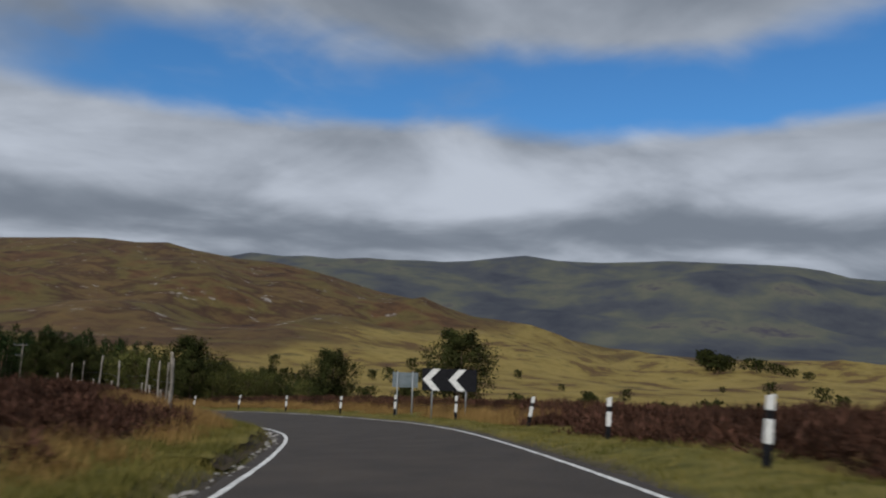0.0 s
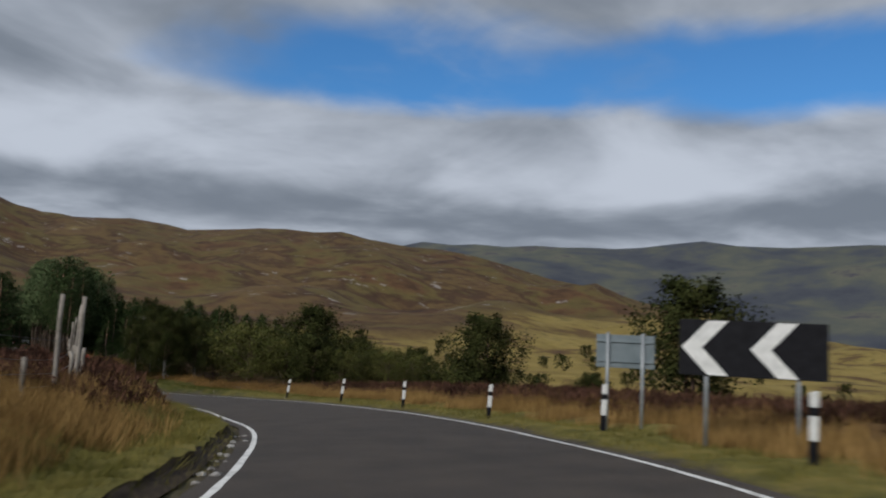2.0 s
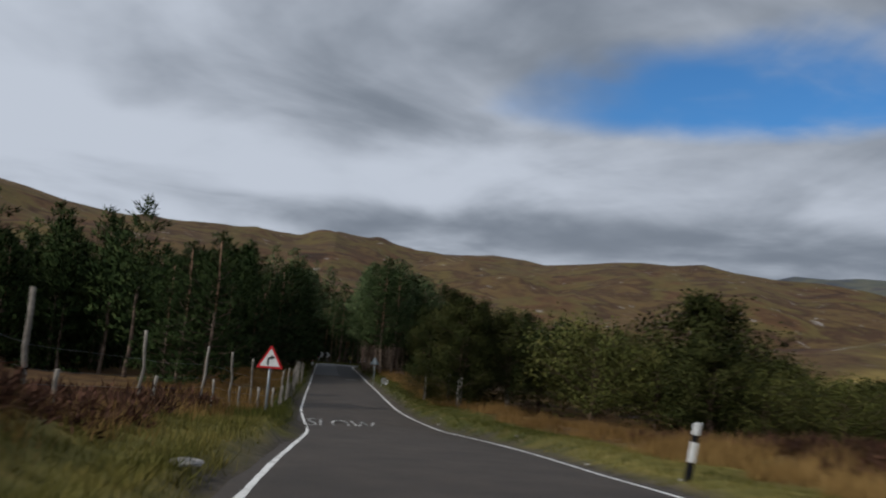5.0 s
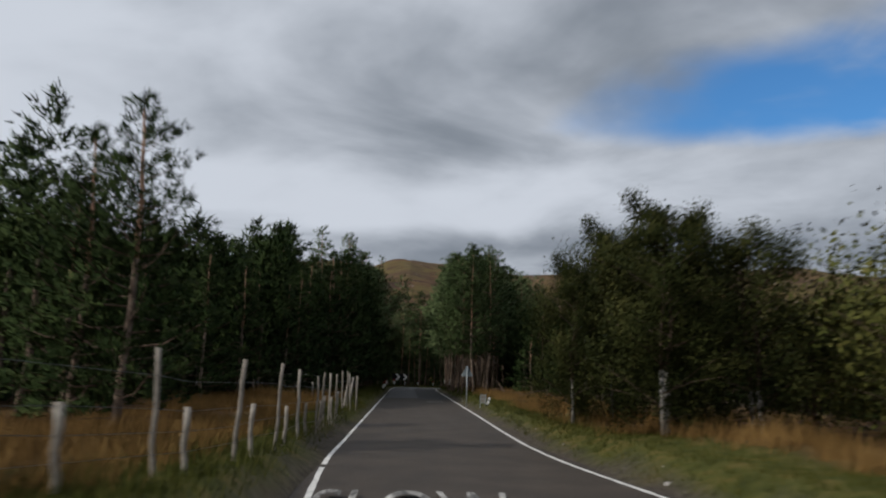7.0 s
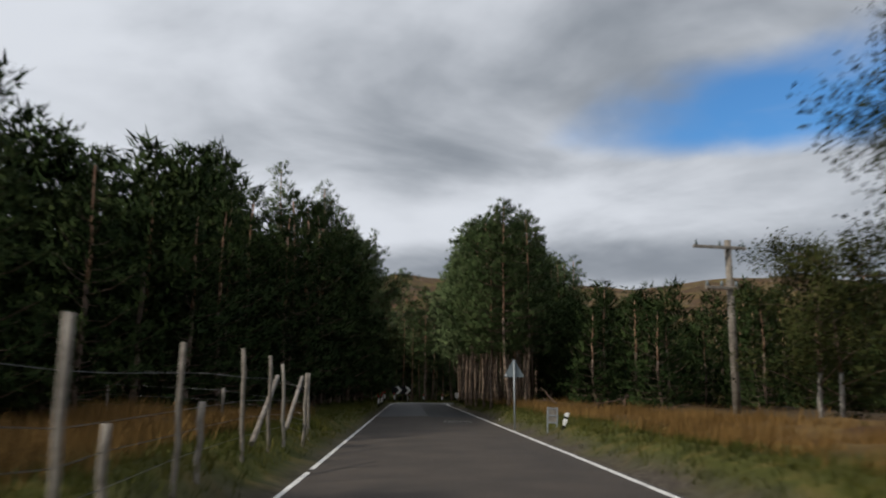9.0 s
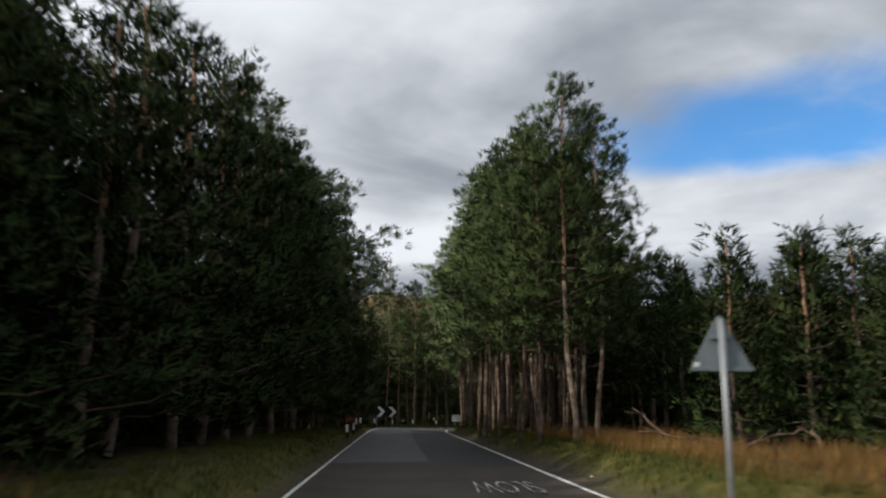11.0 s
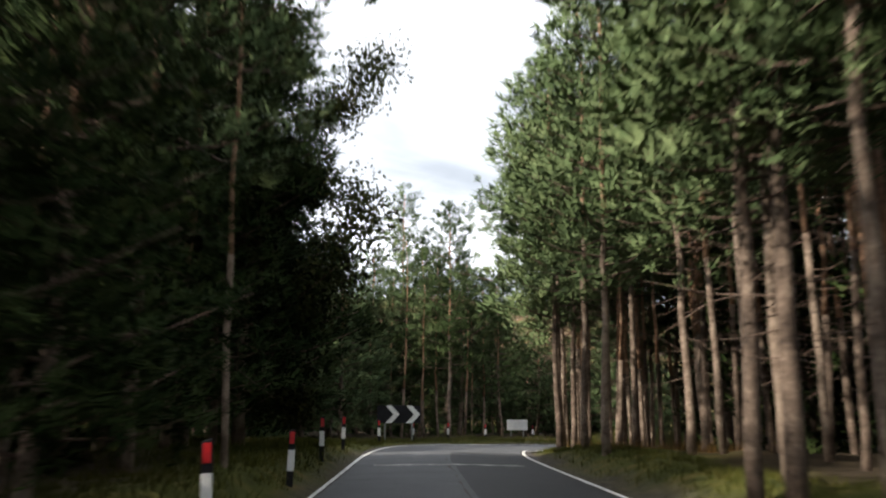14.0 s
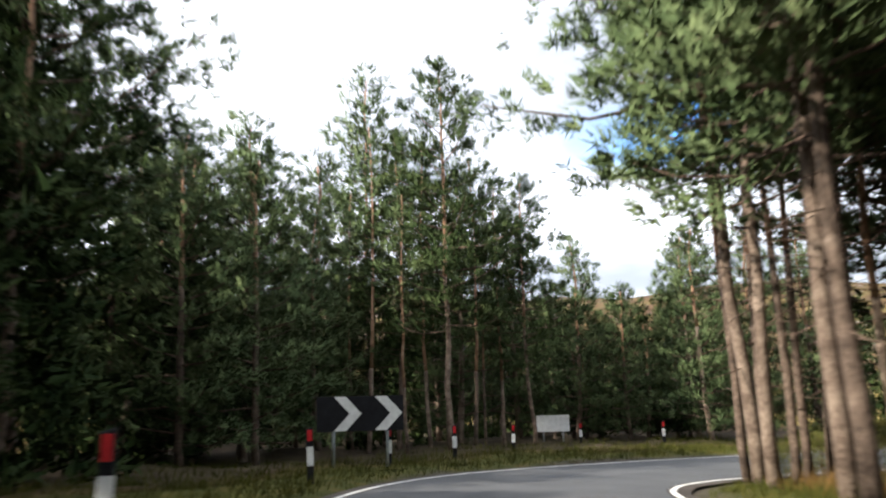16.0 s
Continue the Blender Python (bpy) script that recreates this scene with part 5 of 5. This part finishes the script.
for n in range(294):
    k = rf.randint(30, 130) if n < 275 else rf.randint(160, 320)
    side = -1 if n < 275 else 1
    u = CEN[k, 2] / 2 + (rf.uniform(0.16, 0.6) if n < 275 else rf.uniform(0.32, 0.95))
    x, y = CEN[k, 0] + side * NOR[k, 0] * u, CEN[k, 1] + side * NOR[k, 1] * u
    s = 0.025 + 0.08 * rf.random() ** 2
    ob = new("stone", STONES[n % 4])
    ob.matrix_basis = pose(x, y, gz(x, y) + s * 0.2, rf.uniform(-15, 15), rf.uniform(-15, 15), rf.uniform(0, 360)) @ Matrix.Scale(s, 4)
    tagged(ob, "small pale grey stone at the crumbling road edge", "stone", "stones at the road edge")


# A pale fallen branch, stood in for by a stretched stone.
pale_branch = new("stone", STONES[1])
pale_branch.matrix_basis = pose(-3.25, -28.2, gz(-3.25, -28.2) + 0.1, 6, 4, 35) @ Matrix.Diagonal((0.3, 0.13, 0.12, 1))
tagged(pale_branch, "long pale branch lying in the verge grass, shaped from a stone", "stone")


# ---- grass and heather ----
def along(rs, n, y0, y1, side, u0, u1):
    """Random places beside the road between two stations, u metres off its edge."""
    k0, k1 = station(y0), station(y1)
    k = rs.randint(k0, k1, n)
    u = CEN[k, 2] / 2 + rs.uniform(u0, u1, n)
    j = rs.uniform(-0.3, 0.3, (n, 2))
    x, y = CEN[k, 0] + side * NOR[k, 0] * u + j[:, 0], CEN[k, 1] + side * NOR[k, 1] * u + j[:, 1]
    z, uu, _ = ground(x, y)
    ok = uu > u0 * 0.8
    return np.stack([x, y, z], 1)[ok]


def patchy(p, seed, scale, keep):
    return p[fnoise(p[:, 0], p[:, 1], seed, scale) > keep]


def blades(p, per, hgt, wid, lean, spread, rs):
    n = len(p) * per
    b_ = np.repeat(p, per, 0)
    b_[:, :2] += rs.normal(0, spread, (n, 2))
    a = rs.uniform(0, 6.283, n)
    s = np.stack([np.cos(a), np.sin(a), np.zeros(n)], 1) * (wid * rs.uniform(0.6, 1.3, n))[:, None]
    h = hgt * rs.uniform(0.5, 1.2, n) * np.repeat(rs.uniform(0.6, 1.2, len(p)), per)
    tip = b_ + np.stack([rs.normal(0.12, lean, n) * h, rs.normal(0, lean, n) * h, h], 1)
    b_[:, 2] -= 0.03
    return np.stack([b_ - s / 2, b_ + s / 2, tip], 1).reshape(-1, 3)


def stuff(name, v, mat, label, category):
    ob = new(name, fast_mesh(name, v, np.arange(len(v)).reshape(-1, 3), mat))
    return tagged(ob, label, category, kind="stuff")


rg = np.random.RandomState(77)
cat = np.concatenate
turf = cat([blades(along(rg, 6800, -84, -18, -1, 0.74, 2.6), 7, 0.15, 0.014, 0.45, 0.09, rg),
            blades(along(rg, 1500, -78, -26, -1, 0.72, 1.0), 8, 0.2, 0.014, 0.6, 0.1, rg),
            blades(along(rg, 5600, -84, -14, 1, 0.55, 2.7), 7, 0.1, 0.014, 0.4, 0.1, rg)])
stuff("turf_grass", turf, M_turf_lit, "short sunlit yellow-green turf beside the road", "grass")
green = cat([blades(along(rg, 1600, -18, 0, -1, 0.7, 2.6), 7, 0.17, 0.014, 0.4, 0.09, rg),
             blades(along(rg, 1500, -14, 4, 1, 0.55, 2.9), 7, 0.11, 0.014, 0.4, 0.1, rg),
             blades(along(rg, 1500, 0, 26, -1, 0.5, 2.0), 6, 0.16, 0.016, 0.4, 0.1, rg),
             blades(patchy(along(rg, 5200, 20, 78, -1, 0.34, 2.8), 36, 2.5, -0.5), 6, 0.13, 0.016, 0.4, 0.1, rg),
             blades(along(rg, 3200, 64, 90, -1, 0.5, 4.5), 6, 0.15, 0.016, 0.4, 0.1, rg),
             blades(along(rg, 4200, 4, 84, 1, 0.7, 2.2), 6, 0.15, 0.016, 0.4, 0.1, rg),
             blades(patchy(along(rg, 3500, 80, 94, -1, 0.6, 8), 31, 4, -0.3), 6, 0.22, 0.018, 0.4, 0.12, rg)])
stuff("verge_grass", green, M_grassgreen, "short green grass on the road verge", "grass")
straw = cat([blades(patchy(along(rg, 800, -84, -63, -1, 1.9, 3.0), 32, 5, -0.2), 10, 0.36, 0.014, 0.34, 0.1, rg),
             blades(patchy(along(rg, 2300, -64, -49, -1, 1.9, 5.5), 32, 5, -0.6), 11, 0.46, 0.014, 0.34, 0.1, rg),
             blades(patchy(along(rg, 1700, -49, -18, -1, 2.0, 5.0), 32, 4, 0.1), 10, 0.4, 0.014, 0.32, 0.1, rg),
             blades(patchy(along(rg, 5200, -61.5, -18, 1, 2.3, 4.9), 33, 5, -0.15), 12, 0.46, 0.014, 0.3, 0.11, rg),
             blades(patchy(along(rg, 3500, -60, -14, 1, 6.5, 15), 33, 7, 0.15), 10, 0.5, 0.018, 0.3, 0.14, rg)])
stuff("moor_grass", straw, M_straw_lit, "tall pale straw-coloured moor grass in sunlight", "grass")
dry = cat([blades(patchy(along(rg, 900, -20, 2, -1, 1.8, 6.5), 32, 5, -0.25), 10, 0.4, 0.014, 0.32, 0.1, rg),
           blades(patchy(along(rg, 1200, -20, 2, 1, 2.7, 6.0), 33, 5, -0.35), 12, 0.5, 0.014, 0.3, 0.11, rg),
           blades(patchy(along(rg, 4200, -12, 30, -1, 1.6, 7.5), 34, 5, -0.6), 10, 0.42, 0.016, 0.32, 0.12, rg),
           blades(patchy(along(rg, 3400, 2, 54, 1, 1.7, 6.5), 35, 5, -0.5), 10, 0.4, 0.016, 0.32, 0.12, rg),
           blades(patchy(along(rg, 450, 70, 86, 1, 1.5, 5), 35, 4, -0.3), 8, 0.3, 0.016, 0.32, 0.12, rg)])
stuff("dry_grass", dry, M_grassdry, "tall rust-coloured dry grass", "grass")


def heather(p, rs):
    out = []
    for q in p:
        r, h = rs.uniform(0.22, 0.5), rs.uniform(0.22, 0.5)
        m = 9
        a, d = rs.uniform(0, 6.283, m), np.sqrt(rs.uniform(0, 1, m)) * r
        c = np.stack([q[0] + np.cos(a) * d, q[1] + np.sin(a) * d, q[2] + h * (1 - (d / r) ** 2) * rs.uniform(0.5, 1, m)], 1)
        up = np.stack([np.cos(a) * d / r, np.sin(a) * d / r, np.ones(m)], 1)
        v, _ = tuft_tris(c, up, 6, 0.22, 0.047, rs, 0.6)
        out.append(v)
    return cat(out)


hp = cat([patchy(along(rg, 900, -84, -62, -1, 2.8, 10), 41, 8, -0.6), patchy(along(rg, 450, -64, -48, -1, 4.8, 11), 41, 8, -0.3), patchy(along(rg, 1300, -52, -16, -1, 2.5, 9), 44, 8, -0.6), patchy(along(rg, 1100, -84, -14, 1, 4.2, 11), 42, 9, -0.2), along(rg, 2000, -84, -61.5, 1, 2.7, 12), patchy(along(rg, 700, -67, -48, 1, 6.0, 13), 42, 9, -0.4), patchy(along(rg, 2300, -54, -20, 1, 4.3, 12), 45, 7, -0.55)])
stuff("heather", heather(hp, rg), M_heather, "dark brown-purple heather in low clumps", "heather")
